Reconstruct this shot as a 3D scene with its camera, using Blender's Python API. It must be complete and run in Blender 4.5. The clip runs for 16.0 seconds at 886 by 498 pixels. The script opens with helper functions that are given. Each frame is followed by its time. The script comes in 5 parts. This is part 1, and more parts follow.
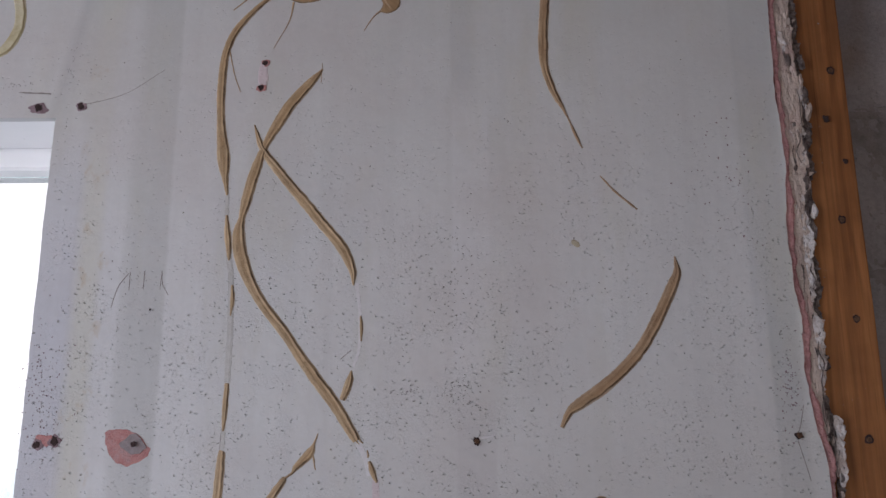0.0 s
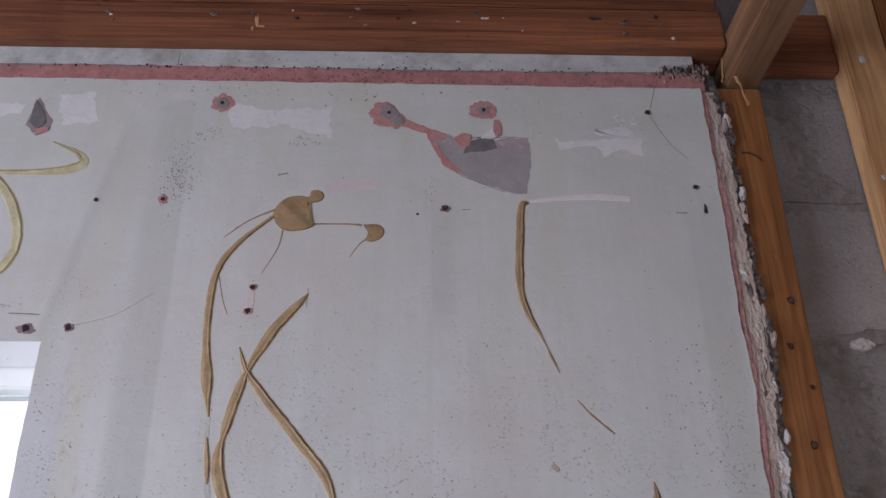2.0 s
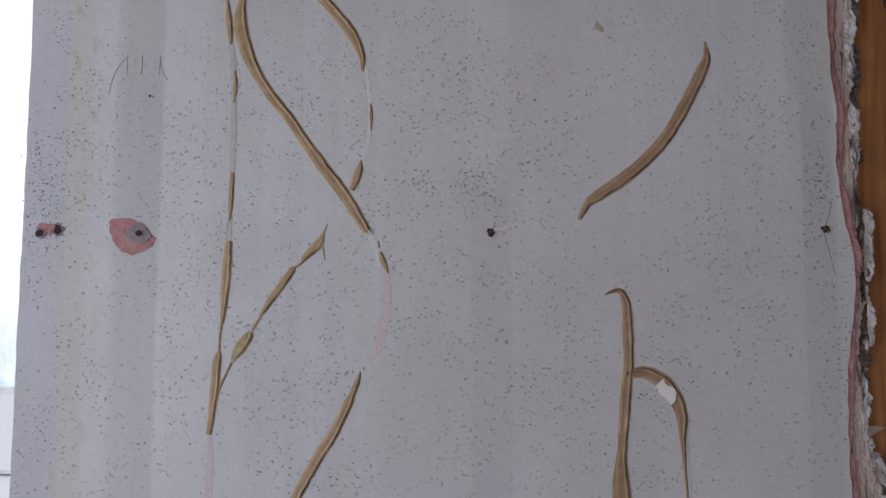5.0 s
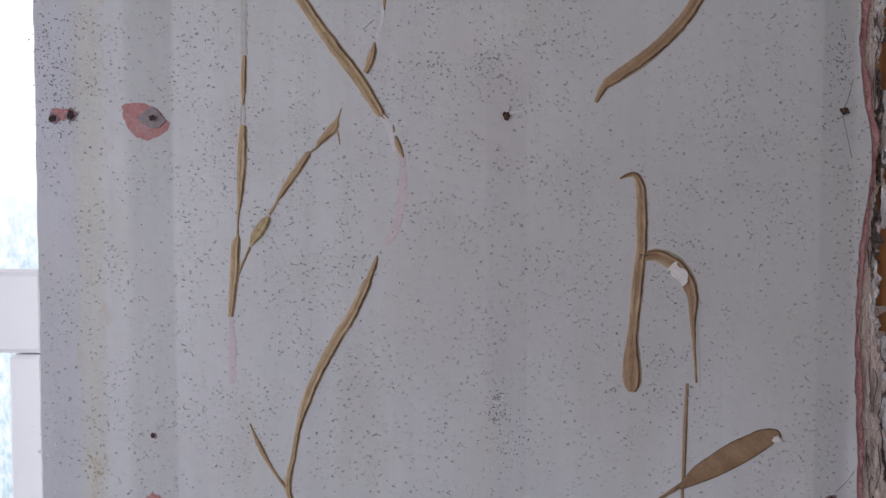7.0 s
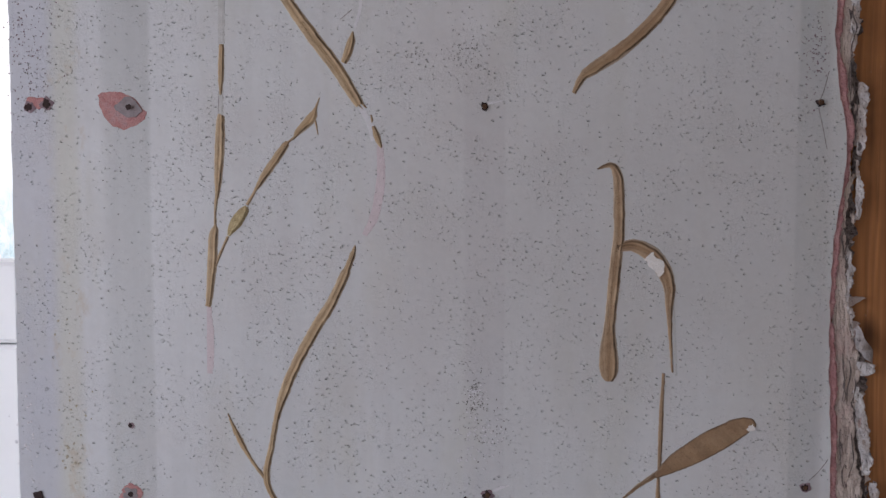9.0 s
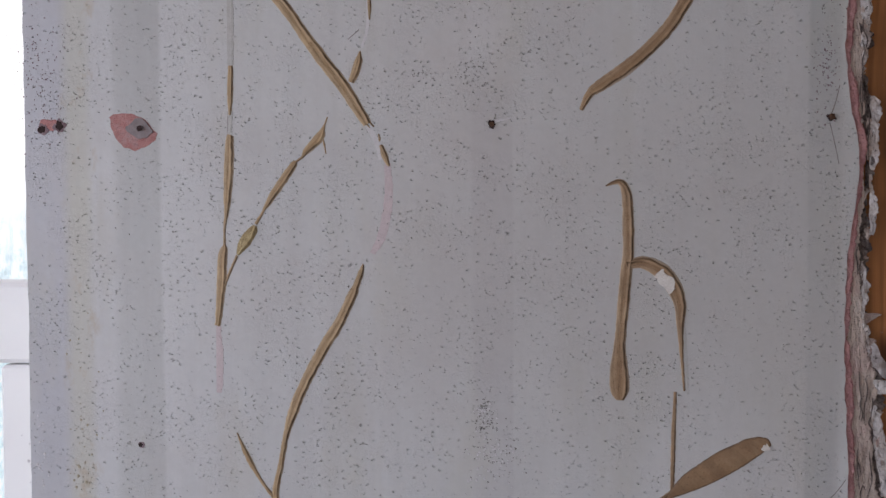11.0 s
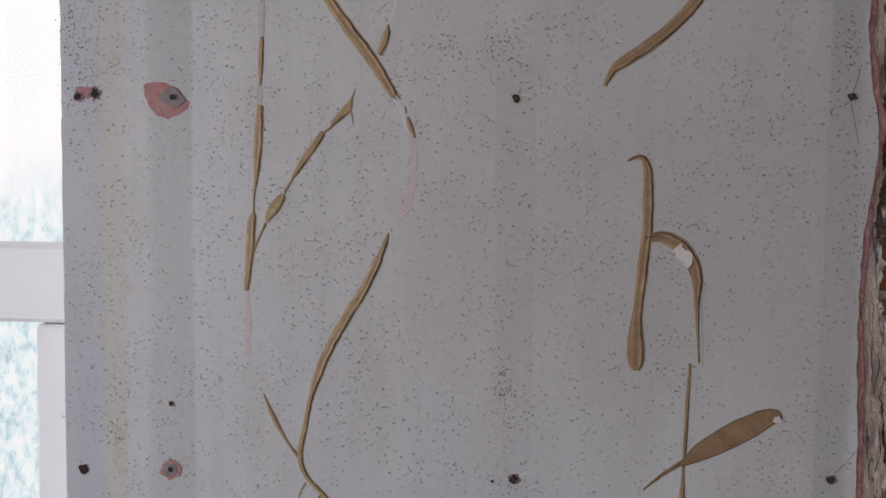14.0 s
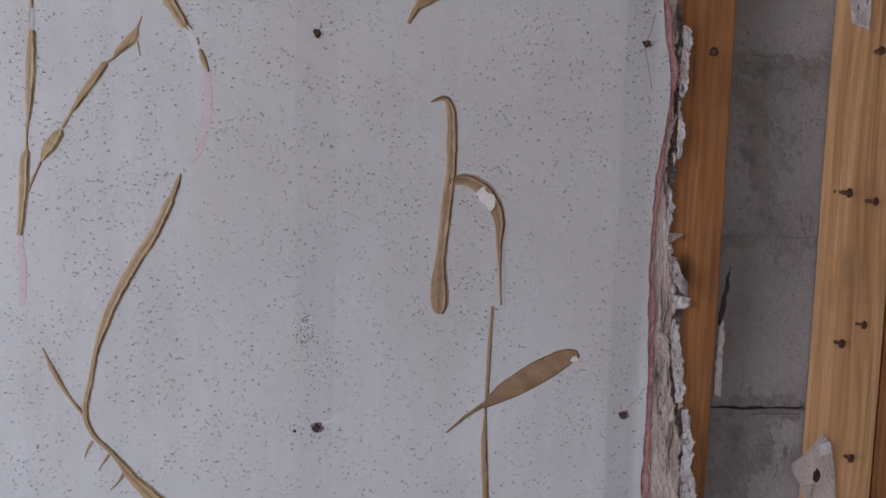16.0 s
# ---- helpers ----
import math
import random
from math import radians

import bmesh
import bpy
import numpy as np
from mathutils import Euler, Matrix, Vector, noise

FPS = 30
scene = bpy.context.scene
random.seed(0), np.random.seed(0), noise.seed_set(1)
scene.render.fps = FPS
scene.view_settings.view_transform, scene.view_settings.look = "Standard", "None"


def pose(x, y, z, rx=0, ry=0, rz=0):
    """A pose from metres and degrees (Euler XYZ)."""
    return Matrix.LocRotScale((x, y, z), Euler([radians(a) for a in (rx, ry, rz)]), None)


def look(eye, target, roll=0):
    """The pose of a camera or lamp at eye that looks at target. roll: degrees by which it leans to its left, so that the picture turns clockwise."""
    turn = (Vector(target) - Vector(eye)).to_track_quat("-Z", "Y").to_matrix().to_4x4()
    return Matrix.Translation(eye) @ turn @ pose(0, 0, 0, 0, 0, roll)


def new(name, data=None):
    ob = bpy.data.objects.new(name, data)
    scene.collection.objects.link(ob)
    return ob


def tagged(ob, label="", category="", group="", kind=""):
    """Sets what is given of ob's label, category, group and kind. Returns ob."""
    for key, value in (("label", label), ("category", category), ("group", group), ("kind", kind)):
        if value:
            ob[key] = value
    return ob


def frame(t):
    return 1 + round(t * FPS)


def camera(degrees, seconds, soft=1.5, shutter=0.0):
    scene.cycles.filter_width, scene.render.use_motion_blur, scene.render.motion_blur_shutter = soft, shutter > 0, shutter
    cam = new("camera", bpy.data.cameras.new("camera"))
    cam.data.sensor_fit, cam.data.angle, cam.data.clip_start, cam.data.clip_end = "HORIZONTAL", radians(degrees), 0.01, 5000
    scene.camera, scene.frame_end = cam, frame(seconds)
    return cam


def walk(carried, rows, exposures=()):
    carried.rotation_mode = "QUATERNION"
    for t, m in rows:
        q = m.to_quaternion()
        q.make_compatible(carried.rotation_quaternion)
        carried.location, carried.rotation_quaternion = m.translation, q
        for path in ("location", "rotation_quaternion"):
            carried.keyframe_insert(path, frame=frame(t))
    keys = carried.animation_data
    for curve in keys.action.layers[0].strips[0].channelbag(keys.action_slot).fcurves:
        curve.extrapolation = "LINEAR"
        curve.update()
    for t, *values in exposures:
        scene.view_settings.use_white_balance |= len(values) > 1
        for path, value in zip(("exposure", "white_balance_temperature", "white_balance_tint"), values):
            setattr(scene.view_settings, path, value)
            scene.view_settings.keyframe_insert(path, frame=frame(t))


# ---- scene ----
cam = camera(51.9, 16.0)
PATH = [
    (0, (-0.032, -1.122, 1.552), (-0.042, 0.815, 2.049), -0.2),
    (0.5, (-0.048, -1.139, 1.508), (0.007, 0.718, 2.249), 0.3),
    (1, (-0.049, -1.144, 1.535), (0.018, 0.69, 2.33), 0.2),
    (1.5, (-0.059, -1.148, 1.542), (0.014, 0.653, 2.408), -0.1),
    (2, (-0.056, -1.157, 1.56), (0.014, 0.617, 2.482), -0.6),
    (2.2, (-0.061, -1.142, 1.547), (0.01, 0.624, 2.483), -0.7),
    (2.5, (-0.061, -1.144, 1.543), (-0.011, 0.63, 2.466), -0.6),
    (3, (-0.051, -1.133, 1.531), (-0.008, 0.658, 2.419), -0.7),
    (3.5, (-0.046, -1.091, 1.476), (0.005, 0.76, 2.23), -0.3),
    (4, (-0.059, -1.066, 1.48), (-0.014, 0.867, 1.994), 0.1),
    (4.5, (-0.034, -1.063, 1.488), (-0.054, 0.912, 1.802), 0.6),
    (5, (-0.033, -1.059, 1.479), (-0.072, 0.931, 1.67), 0.3),
    (5.2, (-0.033, -1.063, 1.465), (-0.075, 0.929, 1.64), 0.5),
    (7.3, (-0.047, -1.065, 1.499), (-0.093, 0.931, 1.389), 0.0),
    (7.5, (-0.046, -1.063, 1.499), (-0.067, 0.934, 1.392), 0.4),
    (8, (-0.048, -1.068, 1.496), (-0.081, 0.928, 1.377), 0.1),
    (8.2, (-0.047, -1.071, 1.507), (-0.061, 0.924, 1.37), 0.2),
    (10.3, (-0.022, -1.057, 1.482), (-0.098, 0.94, 1.393), 0.2),
    (10.5, (-0.024, -1.058, 1.492), (-0.125, 0.937, 1.396), 0.1),
    (11, (-0.014, -1.064, 1.493), (-0.091, 0.933, 1.422), -0.2),
    (11.5, (-0.008, -1.069, 1.494), (-0.078, 0.929, 1.427), 0.2),
    (12, (-0.005, -1.065, 1.485), (-0.097, 0.932, 1.424), 0.2),
    (12.5, (-0.003, -1.077, 1.503), (-0.128, 0.916, 1.396), 0.2),
    (13, (-0.002, -1.086, 1.495), (-0.124, 0.908, 1.391), 0.2),
    (13.5, (-0.017, -1.089, 1.494), (-0.147, 0.903, 1.378), 0.4),
    (14, (-0.021, -1.091, 1.496), (-0.133, 0.901, 1.357), 0.8),
    (14.5, (-0.015, -1.088, 1.473), (-0.002, 0.904, 1.298), 1.2),
    (15, (-0.028, -1.073, 1.522), (0.079, 0.903, 1.235), 2.4),
    (15.5, (-0.011, -1.058, 1.491), (0.28, 0.901, 1.211), 2.4),
    (16, (0.007, -1.062, 1.476), (0.278, 0.907, 1.254), 1.7),
]
EXPOSURES = [(0, -0.02, 6350, 16.5), (2, 0.30, 6230, 16.5), (2.5, 0.39, 6280, 16.5), (3, 0.34, 6250, 16.5), (4.2, -0.09, 6180, 15.5), (5, -0.07, 6220, 15.5), (7.5, -0.04, 6350, 16.5), (12.5, -0.04, 6500, 16), (13.5, -0.24, 6560, 13.5), (14.5, -0.14, 6750, 17), (15.1, -0.05, 6400, 15.5), (16, 0.15, 6300, 16)]
walk(cam, [(t, look(eye, target, roll)) for t, eye, target, roll in PATH], EXPOSURES)

# ---------------------------------------------------------------- light
world = bpy.data.worlds.new("world")
scene.world = world
world.use_nodes = True
sky = world.node_tree.nodes.new("ShaderNodeTexSky")
sky.sky_type, sky.sun_disc = "NISHITA", False
sky.sun_elevation, sky.sun_rotation = radians(38), radians(200)
world.node_tree.links.new(sky.outputs[0], world.node_tree.nodes["Background"].inputs[0])
world.node_tree.nodes["Background"].inputs[1].default_value = 0.12

sun = new("sun", bpy.data.lights.new("sun", "SUN"))
sun.data.energy, sun.data.angle, sun.data.color = 1.0, radians(12), (1.0, 0.96, 0.9)
sun.matrix_world = look((-4, 8, 6), (0, 0, 0))


def window_light(name, eye, target, sx, sy, watts, color):
    """Daylight that enters by a window's opening."""
    ob = new(name, bpy.data.lights.new(name, "AREA"))
    ob.data.shape, ob.data.size, ob.data.size_y = "RECTANGLE", sx, sy
    ob.data.energy, ob.data.color = watts, color
    ob.matrix_world = look(eye, target)
    return ob


window_light("daylight_back", (-0.5, -3.06, 1.55), (-0.5, 0, 1.55), 1.9, 1.4, 6.0, (0.87, 0.93, 1.0))
window_light("daylight_west", (-2.17, -1.35, 1.55), (0, -1.1, 1.5), 1.4, 1.4, 38.5, (0.87, 0.93, 1.0))


# ---------------------------------------------------------------- materials
def node(nt, kind, **values):
    n = nt.nodes.new(kind)
    for k, v in values.items():
        n.inputs[k.replace("_", " ")].default_value = v
    return n


class Mat:
    """A node material with a few short cuts."""

    def __init__(self, name, rough=0.8, metal=0.0, spec=0.3):
        self.m = bpy.data.materials.new(name)
        self.m.use_nodes = True
        self.t = self.m.node_tree
        self.b = self.t.nodes["Principled BSDF"]
        self.b.inputs["Roughness"].default_value = rough
        self.b.inputs["Metallic"].default_value = metal
        self.b.inputs["Specular IOR Level"].default_value = spec
        self.co = self.t.nodes.new("ShaderNodeTexCoord").outputs["Object"]

    def link(self, a, b):
        self.t.links.new(a, b)

    def mapped(self, scale, loc=(0, 0, 0)):
        n = self.t.nodes.new("ShaderNodeMapping")
        n.inputs["Scale"].default_value, n.inputs["Location"].default_value = scale, loc
        self.link(self.co, n.inputs["Vector"])
        return n.outputs[0]

    def noise(self, scale=5.0, detail=4.0, rough=0.55, vec=None, dist=0.0):
        n = node(self.t, "ShaderNodeTexNoise", Scale=scale, Detail=detail, Roughness=rough, Distortion=dist)
        self.link(vec or self.co, n.inputs["Vector"])
        return n.outputs["Fac"]

    def voronoi(self, scale=50.0, vec=None, feature="F1", rnd=1.0):
        n = node(self.t, "ShaderNodeTexVoronoi", Scale=scale, Randomness=rnd)
        n.feature = feature
        self.link(vec or self.co, n.inputs["Vector"])
        return n.outputs["Distance"]

    def ramp(self, fac, *stops, smooth=False):
        n = self.t.nodes.new("ShaderNodeValToRGB")
        e = n.color_ramp.elements
        if smooth:
            n.color_ramp.interpolation = "EASE"
        while len(e) < len(stops):
            e.new(0.5)
        for el, (p, c) in zip(e, stops):
            el.position = p
            el.color = (c, c, c, 1) if isinstance(c, (int, float)) else (*c, 1)
        self.link(fac, n.inputs[0])
        return n.outputs[0]

    def math(self, op, a, b=0.5):
        n = self.t.nodes.new("ShaderNodeMath")
        n.operation = op
        for i, v in enumerate((a, b)):
            if isinstance(v, (int, float)):
                n.inputs[i].default_value = v
            else:
                self.link(v, n.inputs[i])
        return n.outputs[0]

    def mix(self, fac, a, b, how="MIX"):
        n = self.t.nodes.new("ShaderNodeMix")
        n.data_type, n.blend_type = "RGBA", how
        for s, v in ((0, fac), (6, a), (7, b)):
            if isinstance(v, tuple):
                n.inputs[s].default_value = (*v, 1)
            elif isinstance(v, (int, float)):
                n.inputs[s].default_value = v
            else:
                self.link(v, n.inputs[s])
        return n.outputs[2]

    def axis(self, i):
        n = self.t.nodes.new("ShaderNodeSeparateXYZ")
        self.link(self.co, n.inputs[0])
        return n.outputs[i]

    def done(self, color, bump=None, strength=0.3, dist=0.002, rough=None):
        if isinstance(color, tuple):
            self.b.inputs["Base Color"].default_value = (*color, 1)
        else:
            self.link(color, self.b.inputs["Base Color"])
        if bump is not None:
            n = node(self.t, "ShaderNodeBump", Strength=strength, Distance=dist)
            self.link(bump, n.inputs["Height"])
            self.link(n.outputs[0], self.b.inputs["Normal"])
        if rough is not None:
            self.link(rough, self.b.inputs["Roughness"])
        return self.m


def board_material():
    """Old painted wall lining: cool grey-white with straight wiped bands, yellow stains, pits and specks."""
    k = Mat("old_wall_paint", 0.62, spec=0.35)
    x, z = k.axis(0), k.axis(2)

    def step(v, a, b):
        n = node(k.t, "ShaderNodeMapRange", From_Min=a, From_Max=b)
        n.interpolation_type = "SMOOTHSTEP"
        k.link(v, n.inputs["Value"])
        return n.outputs["Result"]

    def reach(v, *stops):
        """A soft profile along an axis: pairs of metres and strength, joined by straight lines from 0.9 to 2.6."""
        n = node(k.t, "ShaderNodeMapRange", From_Min=0.9, From_Max=2.6)
        k.link(v, n.inputs["Value"])
        return k.ramp(n.outputs["Result"], *[((a - 0.9) / 1.7, b) for a, b in stops])

    base = k.ramp(k.noise(2.2, 5, 0.6), (0.3, (0.56, 0.567, 0.59)), (0.7, (0.63, 0.637, 0.655)))
    sway = k.math("MULTIPLY", k.math("SUBTRACT", k.noise(1.0, 2, 0.5, k.mapped((3, 1, 2.2))), 0.5), 0.009)
    fray = k.math("MULTIPLY", k.math("SUBTRACT", k.noise(60, 3, 0.6), 0.5), 0.004)
    xs = k.math("ADD", x, k.math("ADD", sway, fray))
    patchy = k.ramp(k.noise(1.0, 4, 0.6, k.mapped((7, 1, 3.2), (3, 0, 5))), (0.30, 0.75), (0.55, 1.0))
    c = base
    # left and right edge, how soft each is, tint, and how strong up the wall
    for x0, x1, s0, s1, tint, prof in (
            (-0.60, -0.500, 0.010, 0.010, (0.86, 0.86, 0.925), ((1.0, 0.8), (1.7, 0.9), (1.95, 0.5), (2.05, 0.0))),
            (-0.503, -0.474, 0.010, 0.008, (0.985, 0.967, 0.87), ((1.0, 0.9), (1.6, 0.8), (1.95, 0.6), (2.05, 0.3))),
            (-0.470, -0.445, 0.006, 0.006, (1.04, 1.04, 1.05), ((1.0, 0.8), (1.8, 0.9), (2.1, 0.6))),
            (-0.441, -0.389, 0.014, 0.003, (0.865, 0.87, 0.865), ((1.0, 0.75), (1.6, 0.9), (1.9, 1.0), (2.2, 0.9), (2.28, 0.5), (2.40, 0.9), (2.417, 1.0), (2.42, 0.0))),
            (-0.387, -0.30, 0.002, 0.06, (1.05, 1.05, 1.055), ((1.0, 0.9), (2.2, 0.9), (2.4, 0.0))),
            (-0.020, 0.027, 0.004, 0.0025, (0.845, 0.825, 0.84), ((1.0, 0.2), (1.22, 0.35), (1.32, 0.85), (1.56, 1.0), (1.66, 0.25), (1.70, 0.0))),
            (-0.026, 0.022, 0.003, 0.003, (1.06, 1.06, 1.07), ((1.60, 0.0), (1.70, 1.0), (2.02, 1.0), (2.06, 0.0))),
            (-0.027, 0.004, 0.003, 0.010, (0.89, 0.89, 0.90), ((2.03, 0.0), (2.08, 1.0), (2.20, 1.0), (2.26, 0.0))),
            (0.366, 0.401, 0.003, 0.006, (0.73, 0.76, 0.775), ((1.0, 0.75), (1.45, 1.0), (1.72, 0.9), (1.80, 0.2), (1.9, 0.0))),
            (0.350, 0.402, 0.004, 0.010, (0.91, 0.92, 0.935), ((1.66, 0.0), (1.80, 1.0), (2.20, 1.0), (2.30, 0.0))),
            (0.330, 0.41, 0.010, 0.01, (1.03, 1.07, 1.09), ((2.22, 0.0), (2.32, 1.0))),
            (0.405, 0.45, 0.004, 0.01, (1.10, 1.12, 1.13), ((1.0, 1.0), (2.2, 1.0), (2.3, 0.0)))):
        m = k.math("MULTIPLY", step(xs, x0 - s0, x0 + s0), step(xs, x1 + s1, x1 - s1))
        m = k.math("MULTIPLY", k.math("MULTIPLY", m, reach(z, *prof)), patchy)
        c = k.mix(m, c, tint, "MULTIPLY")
    streak = k.ramp(k.noise(1.0, 4, 0.6, k.mapped((42, 1, 1.4))), (0.3, 0.95), (0.7, 1.04))
    c = k.mix(0.8, c, streak, "MULTIPLY")
    # a slanting dark band, paler and yellower on its right, at the upper end of the pier
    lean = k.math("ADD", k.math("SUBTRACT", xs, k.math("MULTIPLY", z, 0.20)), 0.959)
    slant_band = k.ramp(k.math("ADD", k.math("MULTIPLY", lean, 8.0), 0.3), (0.20, 1.0), (0.30, (0.76, 0.765, 0.78)), (0.42, (0.90, 0.90, 0.88)), (0.62, (0.97, 0.955, 0.90)), (0.85, 1.0))
    c = k.mix(k.math("MULTIPLY", reach(z, (1.98, 0.0), (2.06, 1.0), (2.33, 0.9), (2.40, 0.0)), patchy), c, slant_band, "MULTIPLY")
    # the upper part is dirtier and greener
    up = k.ramp(k.math("ADD", k.math("SUBTRACT", k.math("MULTIPLY", z, 1.2), 2.35), k.math("MULTIPLY", k.noise(2.5, 4, 0.6), 0.6)), (0.2, 0.0), (0.9, 0.65))
    c = k.mix(up, c, k.ramp(k.noise(11, 5, 0.65), (0.3, (0.455, 0.475, 0.44)), (0.7, (0.555, 0.57, 0.555))))
    # yellow and pinkish stains, and a broad darker brownish-grey area over the middle
    s1 = k.ramp(k.noise(1.0, 5, 0.6, k.mapped((9, 1, 2.6), (1, 4, 2))), (0.52, 0.0), (0.74, 0.5))
    c = k.mix(s1, c, (0.52, 0.505, 0.43))
    rust = k.math("MULTIPLY", k.ramp(k.noise(26, 5, 0.7, k.mapped((1, 1, 0.6), (5, 5, 5))), (0.56, 0.0), (0.68, 0.75)), k.math("MULTIPLY", step(x, -0.515, -0.50), step(x, -0.455, -0.475)))
    c = k.mix(rust, c, (0.50, 0.42, 0.33))
    s2 = k.ramp(k.noise(4.5, 4, 0.6, k.mapped((1, 1, 0.8), (7, 1, 3))), (0.48, 0.0), (0.7, 0.5))
    c = k.mix(s2, c, (0.53, 0.50, 0.505))
    mid_tone = k.math("MULTIPLY", reach(z, (1.16, 0.0), (1.34, 1.0), (1.52, 1.0), (1.75, 0.0)), step(x, -0.25, 0.12))
    mid_tone = k.math("MULTIPLY", mid_tone, k.ramp(k.noise(5, 5, 0.65), (0.3, 0.45), (0.7, 0.95)))
    c = k.mix(mid_tone, c, (0.505, 0.495, 0.50))
    # fine mottling
    c = k.mix(0.2, c, k.ramp(k.noise(140, 3, 0.7), (0.3, 0.85), (0.7, 1.1)), "MULTIPLY")
    # slanting pits and dark specks in drifts
    drift = k.ramp(k.noise(4.0, 4, 0.6, k.mapped((1.6, 1, 0.7), (2, 2, 2))), (0.32, 0.2), (0.57, 1.0))
    drift = k.math("MULTIPLY", drift, reach(z, (1.75, 1.0), (2.10, 0.25)))
    turn = k.t.nodes.new("ShaderNodeMapping")
    turn.inputs["Rotation"].default_value, turn.inputs["Scale"].default_value = (0, radians(-38), 0), (0.62, 1, 1.25)
    wobble = node(k.t, "ShaderNodeTexNoise", Scale=260.0, Detail=2.0)
    k.link(k.co, wobble.inputs["Vector"])
    shrink, shake = k.t.nodes.new("ShaderNodeVectorMath"), k.t.nodes.new("ShaderNodeVectorMath")
    shrink.operation, shake.operation = "SCALE", "ADD"
    shrink.inputs["Scale"].default_value = 0.0045
    k.link(wobble.outputs["Color"], shrink.inputs[0])
    k.link(k.co, shake.inputs[0])
    k.link(shrink.outputs[0], shake.inputs[1])
    k.link(shake.outputs[0], turn.inputs["Vector"])
    pit_at = turn.outputs[0]
    d1, d2 = k.voronoi(118, pit_at), k.voronoi(190, pit_at)
    big, small = k.ramp(d1, (0.055, 1.0), (0.085, 0.0)), k.ramp(d2, (0.06, 1.0), (0.105, 0.0))
    bowl1, bowl2 = k.ramp(d1, (0.045, 1.0), (0.15, 0.0)), k.ramp(d2, (0.05, 1.0), (0.20, 0.0))
    gate = k.ramp(k.noise(34, 3, 0.6), (0.43, 0.0), (0.52, 1.0))
    gate3 = k.ramp(k.noise(18, 3, 0.6, k.mapped((1, 1, 1), (4, 4, 4))), (0.43, 0.0), (0.56, 1.0))
    pits = k.math("MAXIMUM", k.math("MULTIPLY", k.math("MULTIPLY", big, gate), drift), k.math("MULTIPLY", k.math("MULTIPLY", small, gate3), drift))
    bowls = k.math("MULTIPLY", k.math("MAXIMUM", k.math("MULTIPLY", bowl1, gate), k.math("MULTIPLY", bowl2, gate3)), drift)
    # the shade inside the pits is put faintly into the colour
    c = k.mix(k.math("MULTIPLY", pits, 0.13), c, (0.20, 0.19, 0.17))
    spk = k.ramp(k.voronoi(30), (0.03, 1.0), (0.05, 0.0))
    gate2 = k.ramp(k.noise(13, 3, 0.6), (0.54, 0.0), (0.60, 1.0))
    c = k.mix(k.math("MULTIPLY", k.math("MULTIPLY", spk, gate2), 0.6), c, (0.14, 0.13, 0.13))
    grains = k.ramp(k.noise(330, 3, 0.7), (0.35, 0.0), (0.75, 1.0))
    relief = k.math("SUBTRACT", k.math("ADD", k.math("MULTIPLY", k.math("MULTIPLY", grains, k.math("MULTIPLY", drift, gate3)), 0.07), k.math("MULTIPLY", k.noise(7, 3, 0.5), 0.8)),
                    k.math("MULTIPLY", bowls, 0.42))
    return k.done(c, relief, 1.0, 0.0060, k.ramp(k.noise(6, 4), (0.3, 0.5), (0.7, 0.75)))


def plain(name, lo, hi, scale=40.0, rough=0.85, bump=0.4, dist=0.002, stain=None, spec=0.25):
    k = Mat(name, rough, spec=spec)
    c = k.ramp(k.noise(scale, 6, 0.65), (0.3, lo), (0.7, hi))
    if stain:
        c = k.mix(k.ramp(k.noise(scale * 0.35, 5, 0.7, k.mapped((1, 1, 1), (5, 3, 1))), (0.5, 0.0), (0.68, 0.85)), c, stain)
    return k.done(c, k.noise(scale * 4, 4, 0.7), bump, dist)


